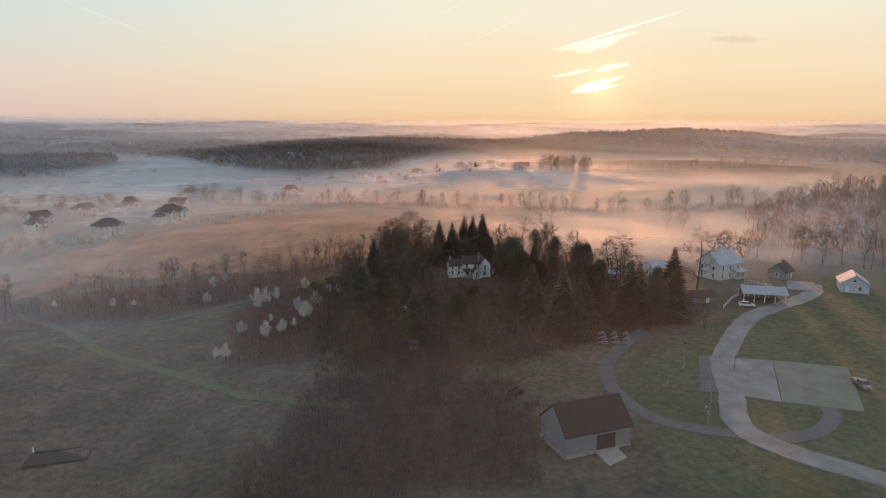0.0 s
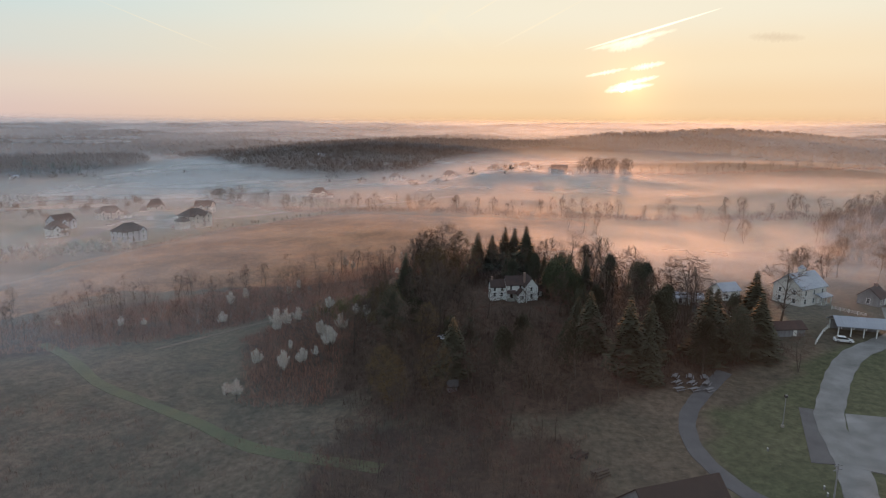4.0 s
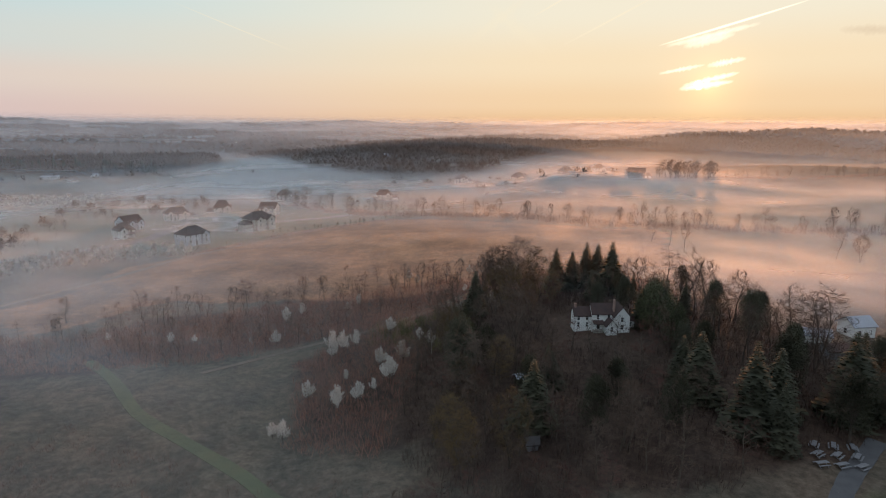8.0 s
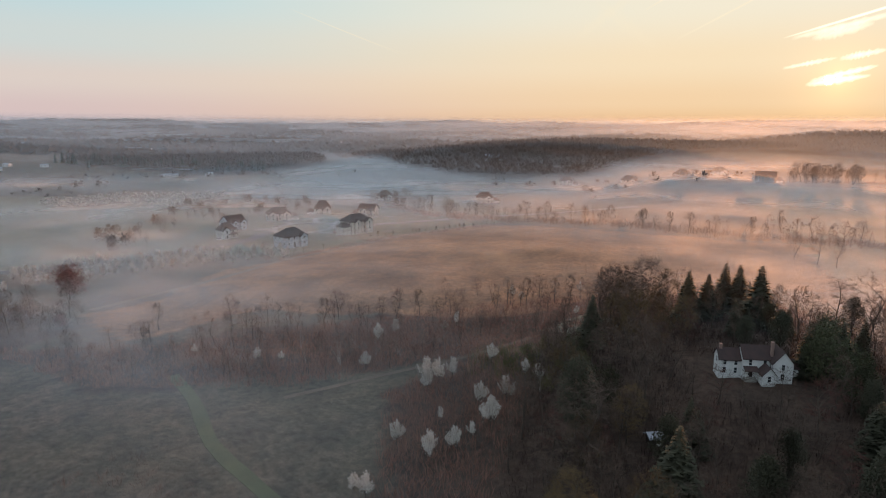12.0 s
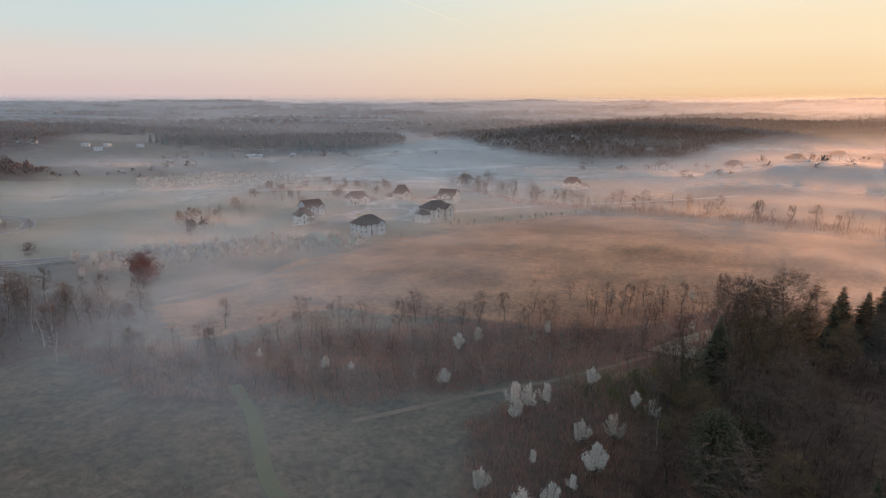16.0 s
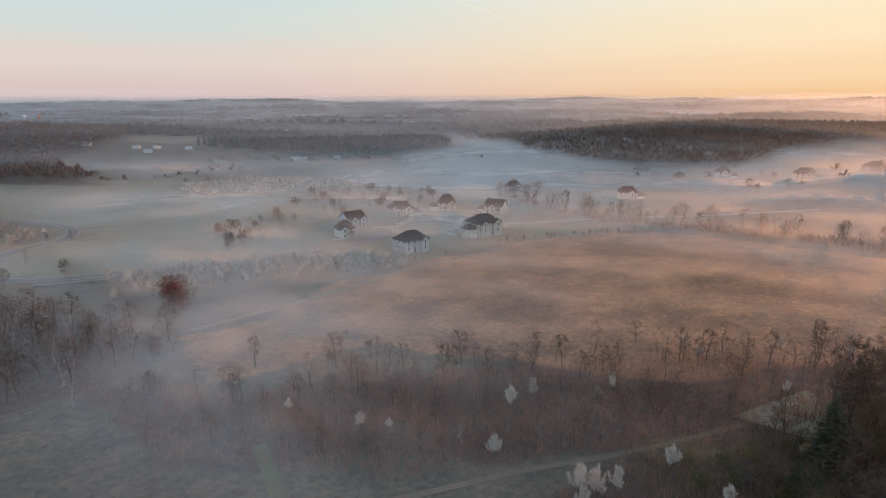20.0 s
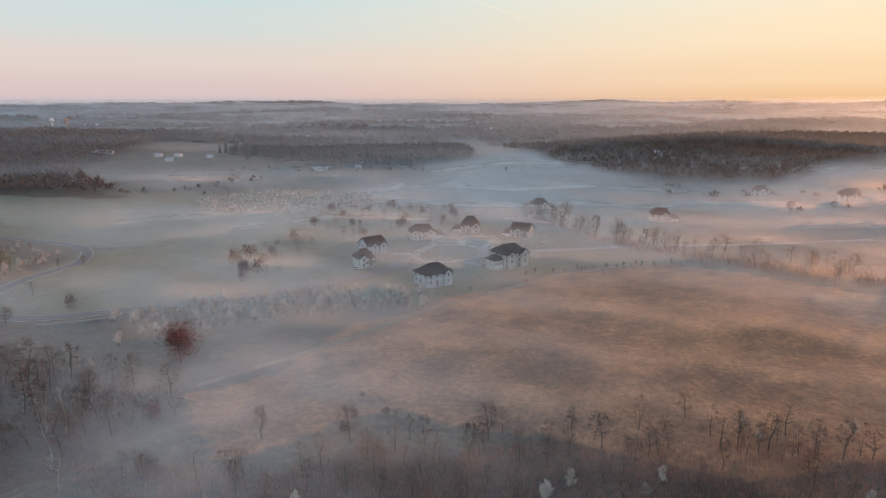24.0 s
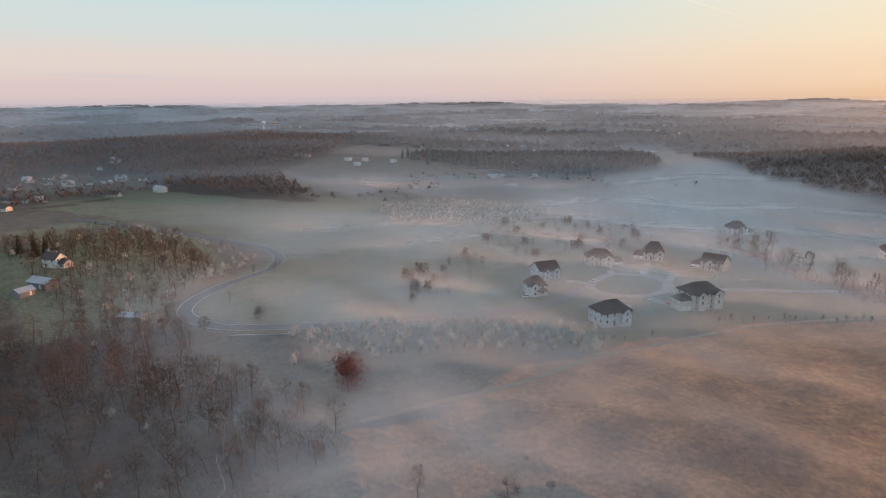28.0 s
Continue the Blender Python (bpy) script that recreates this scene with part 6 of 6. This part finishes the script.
ob = small_building("garage", 146, 213, 64, 10.5, 8.6, 3.4, 2.9, "blue_wall", "metal_roof", "blue-grey garage with pale metal roof and white trim", "garage", rows=(), door=False)
door_part(ob, -5.28, 2.2, 0.05, 1.1, 2.1, "trim", turn=270)
window_on(ob, -5.27, -1.6, 1.7, 1.0, 1.2, 3)
window_on(ob, -5.27, 0.2, 4.4, 0.9, 0.9, 3)
small_building("cottage", 130, 231, 40, 7, 6.5, 3.2, 2.8, "grey_wood", "red_shingle", "small grey cottage with brown roof", "cottage", chimney=True)
ob = small_building("manor_barn", 106, 231, 30, 13, 10, 6.2, 4.0, "pale_wall", "metal_roof", "large pale house with grey roof and white cupola", "house", rows=(1.6, 4.4))
part("cupola", Mesh().box(-0.8, -0.8, 9.6, 0.8, 0.8, 11.4), M["trim"], ob, "white louvred cupola")
me = Mesh()
me.add([(-1.1, -1.1, 11.4), (1.1, -1.1, 11.4), (1.1, 1.1, 11.4), (-1.1, 1.1, 11.4), (0, 0, 12.6)], [(0, 1, 4), (1, 2, 4), (2, 3, 4), (3, 0, 4), (3, 2, 1, 0)])
part("cupola_roof", me, M["metal_roof"], ob)
porch_part(ob, 1.0, 6.4, -7.2, -5.0, 2.8, "metal_roof")
small_building("long_shed", 72, 212, 5, 14, 5, 2.6, 1.2, "grey_wood", "red_shingle", "low brown-roofed shed behind the spruces", "shed", rows=())
small_building("white_outbuilding", 66, 222, -10, 9, 4.5, 2.6, 1.3, "white_wall", "metal_roof", "white outbuilding with pale metal roof", "outbuilding")
small_building("white_outbuilding", 82, 232, 20, 7, 6, 3.6, 2.0, "white_wall", "metal_roof", "white gabled outbuilding behind the spruces", "outbuilding")
small_building("low_barn", 84, 196, 8, 10, 5, 2.4, 1.4, "grey_wood", "red_shingle", "low weathered barn beside the white fence", "barn", rows=())
small_building("garden_shed", -11, 187, 25, 2.4, 2.0, 2.0, 0.5, "brown_wood", "metal_roof", "small dark shed with pale metal roof", "shed", rows=())
small_building("garden_shed", -8, 160, 15, 2.0, 1.8, 1.8, 0.8, "grey_wood", "shingle", "small grey wooden shed under bare trees", "shed", rows=(), door=False)
small_building("pole_barn", -359, 219, 38, 12, 6, 2.6, 1.2, "grey_wood", "metal_roof", "long shed with pale blue metal roof", "shed", rows=(), door=False)
small_building("tin_barn", -425, 196, 25, 14, 8, 3.2, 2.0, "grey_wood", "metal_roof", "old barn with patched metal roof", "barn", rows=())
small_building("tin_barn", -418, 186, 115, 8, 6, 2.8, 1.6, "grey_wood", "metal_roof", "old lean shed with rusty metal roof", "barn", rows=())
ob = small_building("white_house", -460, 208, 30, 10, 7.5, 5.4, 3.0, "white_wall", "shingle", "white two-storey house with dark roof in the brush", "house", rows=(1.5, 4.2), chimney=True)
block(ob, 7.0, 0.5, 5, 6, 3.0, 2.0, "white_wall", "shingle", rows=(1.5,), sides=(0, 1))
for k, (x, y, t, w) in enumerate(((-976, 277, 20, 14), (-978, 300, 60, 10), (-984, 316, 10, 14), (-924, 310, 35, 12), (-922, 330, 80, 13), (-917, 351, 15, 16), (-926, 370, 40, 12), (-912, 392, 0, 10), (-811, 330, 45, 15), (-814, 381, 25, 14), (-839, 236, 30, 15), (-826, 246, 70, 12), (-821, 263, 10, 9), (-777, 226, 40, 8), (-1012, 367, 5, 12), (-1043, 397, 50, 12), (-932, 256, 15, 16), (-948, 292, 75, 11))):
    small_building("village_house", x, y, t, w, 8, 3.4 if k % 3 else 5.2, 2.4, "white_wall" if k % 2 else "pale_wall", "shingle" if k % 3 else "metal_roof", "small pale house with grey roof among trees", "house", rows=(1.5,))
for k, (x, y, t, w) in enumerate(((-968, 655, 40, 30), (-900, 700, 40, 10), (-880, 720, 10, 9), (-860, 690, 70, 10), (-840, 745, 20, 8), (-640, 768, 40, 22), (-600, 800, 30, 9))):
    small_building("long_building", x, y, t, w, 8, 3.2, 1.6, "white_wall", "metal_roof", "low white farm building with metal roof", "farm building", rows=(1.6,))
for k, (x, y, t) in enumerate(((-1187, 1193, 20), (-1160, 1200, 50), (-1056, 1178, 0), (-1040, 1190, 30), (-1032, 1203, 70), (-926, 1169, 20), (-900, 1201, 40), (-842, 1193, 10), (-811, 1504, 0), (-762, 1504, 0))):
    small_building("hill_house", x, y, t, 13, 10, 6.0, 4.4, "white_wall" if k % 2 else "pale_wall", "shingle", "pale gabled house on the far ridge", "house", rows=(1.6, 4.4))


def water_tower(x, y, label, bulb, mat):
    ob = thing("water_tower", pose(x, y, gz(x, y), 0, 0, 0), label, "water tower", "towers on the far ridge")
    part("stem", Mesh().tube((0, 0, -2), (0, 0, 34), 2.0, 1.6, 10), M[mat], ob)
    me = Mesh()
    rings, seg = 7, 14
    for i in range(rings + 1):
        a = math.pi * i / rings
        for k in range(seg):
            b = math.tau * k / seg
            me.v.append((math.sin(a) * math.cos(b) * bulb, math.sin(a) * math.sin(b) * bulb, 36 - math.cos(a) * bulb * 0.75))
    for i in range(rings):
        for k in range(seg):
            me.f.append((i * seg + k, i * seg + (k + 1) % seg, (i + 1) * seg + (k + 1) % seg, (i + 1) * seg + k))
    part("tank", me, M[mat], ob, smooth=True)
    return ob


def silo(x, y):
    ob = thing("storage_tank", pose(x, y, gz(x, y), 0, 0, 0), "white round storage tank on the far ridge", "tank", "towers on the far ridge")
    part("shell", Mesh().tube((0, 0, -2), (0, 0, 18), 7, 7, 14), M["white_wall"], ob)
    part("dome", Mesh().tube((0, 0, 18), (0, 0, 24), 7, 1.5, 14), M["white_wall"], ob)
    return ob


for dist, az, kind in ((2150, 63.6, 0), (2160, 62.6, 1), (2150, 61.4, 2), (2140, 60.5, 2)):
    x, y = -63 - math.sin(radians(az)) * dist, 144 + math.cos(radians(az)) * dist
    if kind == 0:
        water_tower(x, y, "white water tower on the far ridge", 7.0, "white_wall")
    elif kind == 1:
        water_tower(x, y, "rust-orange water tower on the far ridge", 6.0, "orange_paint")
    else:
        silo(x, y)


def car(x, y, turn, mat, label, truck=False):
    z = gz(x, y) + 0.2
    ob = thing("pickup_truck" if truck else "car", pose(x, y, z, 0, 0, turn), label, "truck" if truck else "car", "parked vehicles")
    L, wd = (5.8, 1.95) if truck else (4.6, 1.8)
    if truck:
        low = [(-2.9, 0.45), (2.85, 0.45), (2.9, 0.95), (1.7, 1.15), (-2.9, 1.15)]
        top = [(-0.4, 1.14), (1.7, 1.14), (1.05, 1.8), (-0.25, 1.8)]
    else:
        low = [(-2.25, 0.3), (2.25, 0.3), (2.3, 0.7), (1.3, 0.95), (-2.2, 1.0)]
        top = [(-2.05, 0.96), (1.25, 0.94), (0.45, 1.5), (-1.45, 1.52)]
    body = part("body", Mesh().prism(low, 1, -wd / 2, wd / 2), M[mat], ob)
    part("windows", Mesh().prism(top, 1, -wd / 2 + 0.1, wd / 2 - 0.1), M["pane"], ob)
    xs = [p[0] for p in top[2:]]
    part("roof", Mesh().box(min(xs) + 0.02, -wd / 2 + 0.14, top[2][1] - 0.02, max(xs) - 0.02, wd / 2 - 0.14, top[2][1] + 0.05), M[mat], ob)
    for q in (-1, 1):
        part("headlight", Mesh().box(low[2][0] - 0.12, q * wd * 0.36 - 0.2, 0.58, low[2][0] - 0.02 + 0.06, q * wd * 0.36 + 0.2, 0.72), M["trim"], ob)
        for fx in (-0.3, 0.31):
            wheel = part("wheel", Mesh().tube((fx * L, q * (wd / 2 - 0.2), 0.33), (fx * L, q * (wd / 2 + 0.02), 0.33), 0.34, 0.34, 14), M["tyre"], ob)
            part("rim", Mesh().tube((fx * L, q * (wd / 2 + 0.02), 0.33), (fx * L, q * (wd / 2 + 0.04), 0.33), 0.2, 0.2, 10), M["rim"], wheel)
    return ob


car(97, 189.5, -15, "white_car", "white hatchback parked on the farm lane")
car(97, 134, 264, "grey_car", "grey pickup truck parked on the lawn", True)
car(-250, 427, 60, "white_car", "white car parked on the loop street")
car(-226, 494, 40, "white_car", "white van parked before a garage")
car(-199, 418, 10, "red_car", "red car parked beside a pale house", True)
car(-258, 379, 60, "white_car", "white car parked before a garage")
car(-262, 458, 20, "grey_car", "grey car parked on a driveway")
for pts in ([(-222, 457), (-226, 470), (-228, 486)], [(-238, 460), (-246, 472), (-252, 488)], [(-252, 450), (-259, 455)], [(-247, 425), (-262, 418)], [(-213, 420), (-203, 418)], [(-215, 405), (-216, 392)]):
    strip("driveway", pts, 4.0, M["worn_paving"], "pale concrete driveway", "driveway", 0.12)


def fence(pts, label):
    ob = thing("fence", pose(pts[0][0], pts[0][1], gz(*pts[0]), 0, 0, 0), label, "fence")
    inv = ob.matrix_world.inverted()
    post = Mesh().box(-0.07, -0.07, -0.4, 0.07, 0.07, 1.25).data("post", M["trim"])
    for a, b in zip(pts, pts[1:]):
        a, b = Vector((*a, 0)), Vector((*b, 0))
        n = max(1, int((b - a).length / 2.4))
        for k in range(n):
            p, q = a.lerp(b, k / n), a.lerp(b, (k + 1) / n)
            p.z, q.z = gz(p.x, p.y), gz(q.x, q.y)
            o = part("post", post, None, ob)
            o.matrix_local = Matrix.Translation(inv @ p)
            for hz in (0.45, 0.8, 1.15):
                part("rail", Mesh().tube(inv @ (p + Vector((0, 0, hz))), inv @ (q + Vector((0, 0, hz))), 0.05, 0.05, 4), M["trim"], ob)
    return ob


fence([(89, 188), (95, 196), (101, 203)], "white wooden rail fence beside the sheds")
fence([(112, 222), (118, 214)], "short white rail fence before the house")


def lamp_post(x, y, h, label):
    ob = thing("lamp_post", pose(x, y, gz(x, y), 0, 0, 0), label, "lamp post", "lamp posts")
    part("base", Mesh().box(-0.25, -0.25, -0.3, 0.25, 0.25, 0.5), M["stone"], ob)
    part("pole", Mesh().tube((0, 0, 0.5), (0, 0, h), 0.1, 0.07, 7), M["grey_wood"], ob)
    part("lamp", Mesh().box(-0.25, -0.25, h, 0.25, 0.25, h + 0.5), M["pane"], ob)
    return ob


lamp_post(60, 145, 6.5, "dark lamp post with white base beside the lane")
ob = thing("utility_pole", pose(55, 118, gz(55, 118), 0, 0, 20), "bare wooden utility pole with crossarms", "utility pole")
part("pole", Mesh().tube((0, 0, -0.5), (0, 0, 8.5), 0.16, 0.11, 7), M["grey_wood"], ob)
for zz in (7.4, 8.1):
    part("crossarm", Mesh().box(-0.9, -0.06, zz, 0.9, 0.06, zz + 0.14), M["grey_wood"], ob)
for x, y in ((57, 124), (53, 136), (56.5, 122)):
    ob = thing("marker_post", pose(x, y, gz(x, y), 0, 0, 15), "short white marker post in the grass", "marker post", "marker posts")
    part("post", Mesh().box(-0.12, -0.12, -0.2, 0.12, 0.12, 0.6), M["grey_wood"], ob)
    part("cap", Mesh().prism([(-0.14, 0.6), (0.14, 0.6), (0, 0.7)], 1, -0.14, 0.14), M["trim"], ob)


def picnic_table(x, y, turn):
    ob = thing("picnic_table", pose(x, y, gz(x, y), 0, 0, turn), "weathered wooden picnic table under the trees", "picnic table", "picnic tables")
    part("tabletop", Mesh().box(-1.2, -0.4, 0.72, 1.2, 0.4, 0.8), M["grey_wood"], ob)
    for s in (-1, 1):
        part("bench", Mesh().box(-1.2, s * 0.75 - 0.14, 0.42, 1.2, s * 0.75 + 0.14, 0.48), M["grey_wood"], ob)
        part("leg", Mesh().prism([(-0.85, 0), (-0.7, 0), (0.3, 0.72), (0.15, 0.72)], 0, s * 0.8 - 0.05, s * 0.8 + 0.05), M["grey_wood"], ob)
    return ob


for k in range(9):
    picnic_table(44 + (k % 3) * 3.4 + 0.5 * (k // 3), 160 + (k // 3) * 3.0, 20 + 7 * k)
ob = thing("log_pile", pose(20, 128, gz(20, 128), 0, 0, 30), "pile of cut logs beside the barn", "log pile")
for k in range(9):
    part("log", Mesh().tube((-1.5, (k % 4) * 0.5 - 0.8 + (k // 4) * 0.25, 0.22 + 0.42 * (k // 4)), (1.5, (k % 4) * 0.5 - 0.8 + (k // 4) * 0.25, 0.22 + 0.42 * (k // 4)), 0.24, 0.22, 8), M["bark"], ob)
ob = thing("farm_cart", pose(17, 133, gz(17, 133), 0, 0, 40), "old brown wooden farm cart under bare trees", "cart")
part("bed", Mesh().box(-1.6, -0.8, 0.7, 1.6, 0.8, 0.85), M["brown_wood"], ob)
for s in (-1, 1):
    part("side_board", Mesh().box(-1.6, s * 0.8 - 0.04, 0.85, 1.6, s * 0.8 + 0.04, 1.3), M["brown_wood"], ob)
    for fx in (-1, 1):
        part("wheel", Mesh().tube((fx, s * 0.82, 0.4), (fx, s * 0.95, 0.4), 0.4, 0.4, 12), M["tyre"], ob)
ob = thing("stone_ruin", pose(-80, 118, gz(-80, 118), 0, 0, 15), "low dark timber footing with white marker in the meadow", "ruin")
for a in ((-6, -3, 6, -2.5), (-6, 2.5, 6, 3), (-6, -2.5, -5.5, 2.5), (5.5, -2.5, 6, 2.5)):
    part("footing", Mesh().box(a[0], a[1], -0.4, a[2], a[3], 0.4), M["brown_wood"], ob)
part("floor_slab", Mesh().box(-5.5, -2.5, -0.4, 5.5, 2.5, 0.15), M["brown_wood"], ob)
part("marker", Mesh().tube((-5.7, 2.7, 0.4), (-5.7, 2.7, 1.6), 0.2, 0.15, 8), M["trim"], ob)
# contour furrows beside the bend of the road
for k in range(7):
    o = 4 + k * 2.6
    strip("furrow", [(-395 - o * 0.85, 285 + o * 0.1), (-388 - o, 270 + o * 0.1), (-378 - o, 255), (-366 - o, 243 - o * 0.2)], 0.9, M["dirt"], "pale curved furrow on the bank beside the road", "furrow", 0.15)

# low pale wall where the road crosses the hollow
ob = thing("culvert_wall", pose(-299, 253, gz(-299, 253), 0, 0, 50), "low pale concrete wall along the road", "wall")
part("wall", Mesh().box(-14, -0.25, -1.2, 14, 0.25, 1.1), M["worn_paving"], ob)
part("coping", Mesh().box(-14.1, -0.35, 1.1, 14.1, 0.35, 1.25), M["stone"], ob)

# ---- sun, clouds and vapour trails in the sky ----


def glow_material(name, colour, strength, soft=True):
    m = bpy.data.materials.new(name)
    m.use_nodes = True
    nt = m.node_tree
    nt.nodes.clear()
    N, Lk = nt.nodes.new, nt.links.new
    em, clear, mx, out = N("ShaderNodeEmission"), N("ShaderNodeBsdfTransparent"), N("ShaderNodeMixShader"), N("ShaderNodeOutputMaterial")
    em.inputs[0].default_value, em.inputs[1].default_value = (*colour, 1), strength * 0.66
    a = N("ShaderNodeAttribute")
    a.attribute_name = "cover"
    Lk(a.outputs["Fac"], mx.inputs[0])
    Lk(clear.outputs[0], mx.inputs[1])
    Lk(em.outputs[0], mx.inputs[2])
    Lk(mx.outputs[0], out.inputs[0])
    return m


def sky_point(az, el, dist=4700.0):
    a, e = radians(az), radians(el)
    return Vector((CX - math.sin(a) * math.cos(e) * dist, CY + math.cos(a) * math.cos(e) * dist, 75 + math.sin(e) * dist))


def sky_streak(name, p0, p1, width, colour, strength, peak, label, category, ragged=0.0, seed=0, bend=0.0):
    """A long thin cloud between two directions (azimuth, elevation in degrees), thinning to its edges."""
    r = random.Random(seed)
    me, cover = Mesh(), []
    n, rows = 26, 7
    for i in range(n + 1):
        t = i / n
        az = p0[0] + (p1[0] - p0[0]) * t
        el = p0[1] + (p1[1] - p0[1]) * t + bend * math.sin(math.pi * t)
        wd = width * (0.35 + 0.65 * math.sin(math.pi * min(1, t * 0.9 + 0.08))) * (1 + ragged * r.uniform(-0.6, 0.6))
        for j in range(rows):
            s = j / (rows - 1) * 2 - 1
            me.v.append(sky_point(az, el + s * wd + ragged * r.uniform(-0.15, 0.15) * width))
            cover.append(peak * (1 - s * s) ** 1.5 * math.sin(math.pi * t) ** 0.6 * (1 + ragged * r.uniform(-0.5, 0.3)))
    for i in range(n):
        for j in range(rows - 1):
            k = i * rows + j
            me.f.append((k, k + rows, k + rows + 1, k + 1))
    data = me.data(name, glow_material(name, colour, strength), True)
    at = data.attributes.new("cover", "FLOAT", "POINT")
    at.data.foreach_set("value", [max(0.0, min(1.0, c)) for c in cover])
    return tagged(new(name, data), label, category, kind="structure")


disc = Mesh()
c = sky_point(-13.9, 3.5, 4640)
for i in range(9):
    a = math.pi * i / 8
    for k in range(20):
        b = math.tau * k / 20
        disc.v.append((c.x + 30 * math.sin(a) * math.cos(b), c.y + 30 * math.sin(a) * math.sin(b), c.z + 30 * math.cos(a)))
for i in range(8):
    for k in range(20):
        disc.f.append((i * 20 + k, i * 20 + (k + 1) % 20, (i + 1) * 20 + (k + 1) % 20, (i + 1) * 20 + k))
data = disc.data("sun_disc", glow_material("sun_disc", (1.0, 0.9, 0.6), 6.0), True)
data.attributes.new("cover", "FLOAT", "POINT").data.foreach_set("value", [1.0] * len(disc.v))
tagged(new("sun_disc", data), "low bright morning sun", "sun", kind="structure")


BRIGHT, PALE, PINK = (1.0, 0.88, 0.66), (1.0, 0.86, 0.62), (1.0, 0.78, 0.55)
sky_streak("lit_cloud", (-10.4, 6.8), (-21.6, 9.7), 0.13, BRIGHT, 1.7, 0.95, "thin bright vapour trail above the sun", "cloud", 0.15, 1)
sky_streak("lit_cloud", (-11.0, 6.75), (-18.2, 8.2), 0.30, BRIGHT, 1.5, 0.8, "glowing ragged cloud wisp above the sun", "cloud", 0.5, 2)
sky_streak("lit_cloud", (-12.4, 6.7), (-16.4, 7.5), 0.50, BRIGHT, 1.6, 0.7, "glowing ragged cloud wisp above the sun", "cloud", 0.4, 3)
sky_streak("lit_cloud", (-10.6, 4.5), (-14.3, 5.15), 0.22, BRIGHT, 1.6, 0.85, "bright cloud streak over the sun", "cloud", 0.5, 4)
sky_streak("lit_cloud", (-14.4, 5.05), (-17.4, 5.55), 0.30, BRIGHT, 1.7, 0.85, "bright cloud streak over the sun", "cloud", 0.5, 5)
sky_streak("lit_cloud", (-12.6, 3.45), (-17.0, 4.45), 0.28, BRIGHT, 1.9, 0.9, "bright ragged cloud across the sun", "cloud", 0.5, 6)
sky_streak("lit_cloud", (-12.3, 3.2), (-16.6, 3.75), 0.34, BRIGHT, 2.0, 0.9, "bright ragged cloud across the sun", "cloud", 0.4, 7)
sky_streak("lit_cloud", (-23.6, 7.35), (-27.8, 7.0), 0.42, PINK, 0.72, 0.5, "small pinkish cloud beside the sun", "cloud", 0.4, 8)
sky_streak("vapour_trail", (31.5, 9.9), (21.0, 6.1), 0.06, PALE, 1.0, 0.5, "thin pale vapour trail", "vapour trail", 0.1, 9)
sky_streak("vapour_trail", (-2.2, 7.0), (-10.8, 11.2), 0.12, PALE, 1.05, 0.6, "thin pale vapour trail", "vapour trail", 0.3, 10)
sky_streak("vapour_trail", (0.4, 9.5), (-3.2, 11.4), 0.09, PALE, 1.05, 0.6, "thin pale vapour trail", "vapour trail", 0.3, 11)
sky_streak("cloud_wisp", (82.0, 2.9), (66.0, 2.5), 0.22, (0.62, 0.57, 0.6), 1.0, 0.45, "thin grey cloud band over the horizon", "cloud", 0.4, 12)
sky_streak("cloud_wisp", (6.0, 7.5), (1.0, 11.0), 0.8, PALE, 1.0, 0.22, "faint feathery high cloud", "cloud", 0.5, 13)
sky_streak("cloud_wisp", (-1.0, 6.5), (4.5, 10.5), 0.9, PALE, 1.0, 0.2, "faint feathery high cloud", "cloud", 0.5, 14)
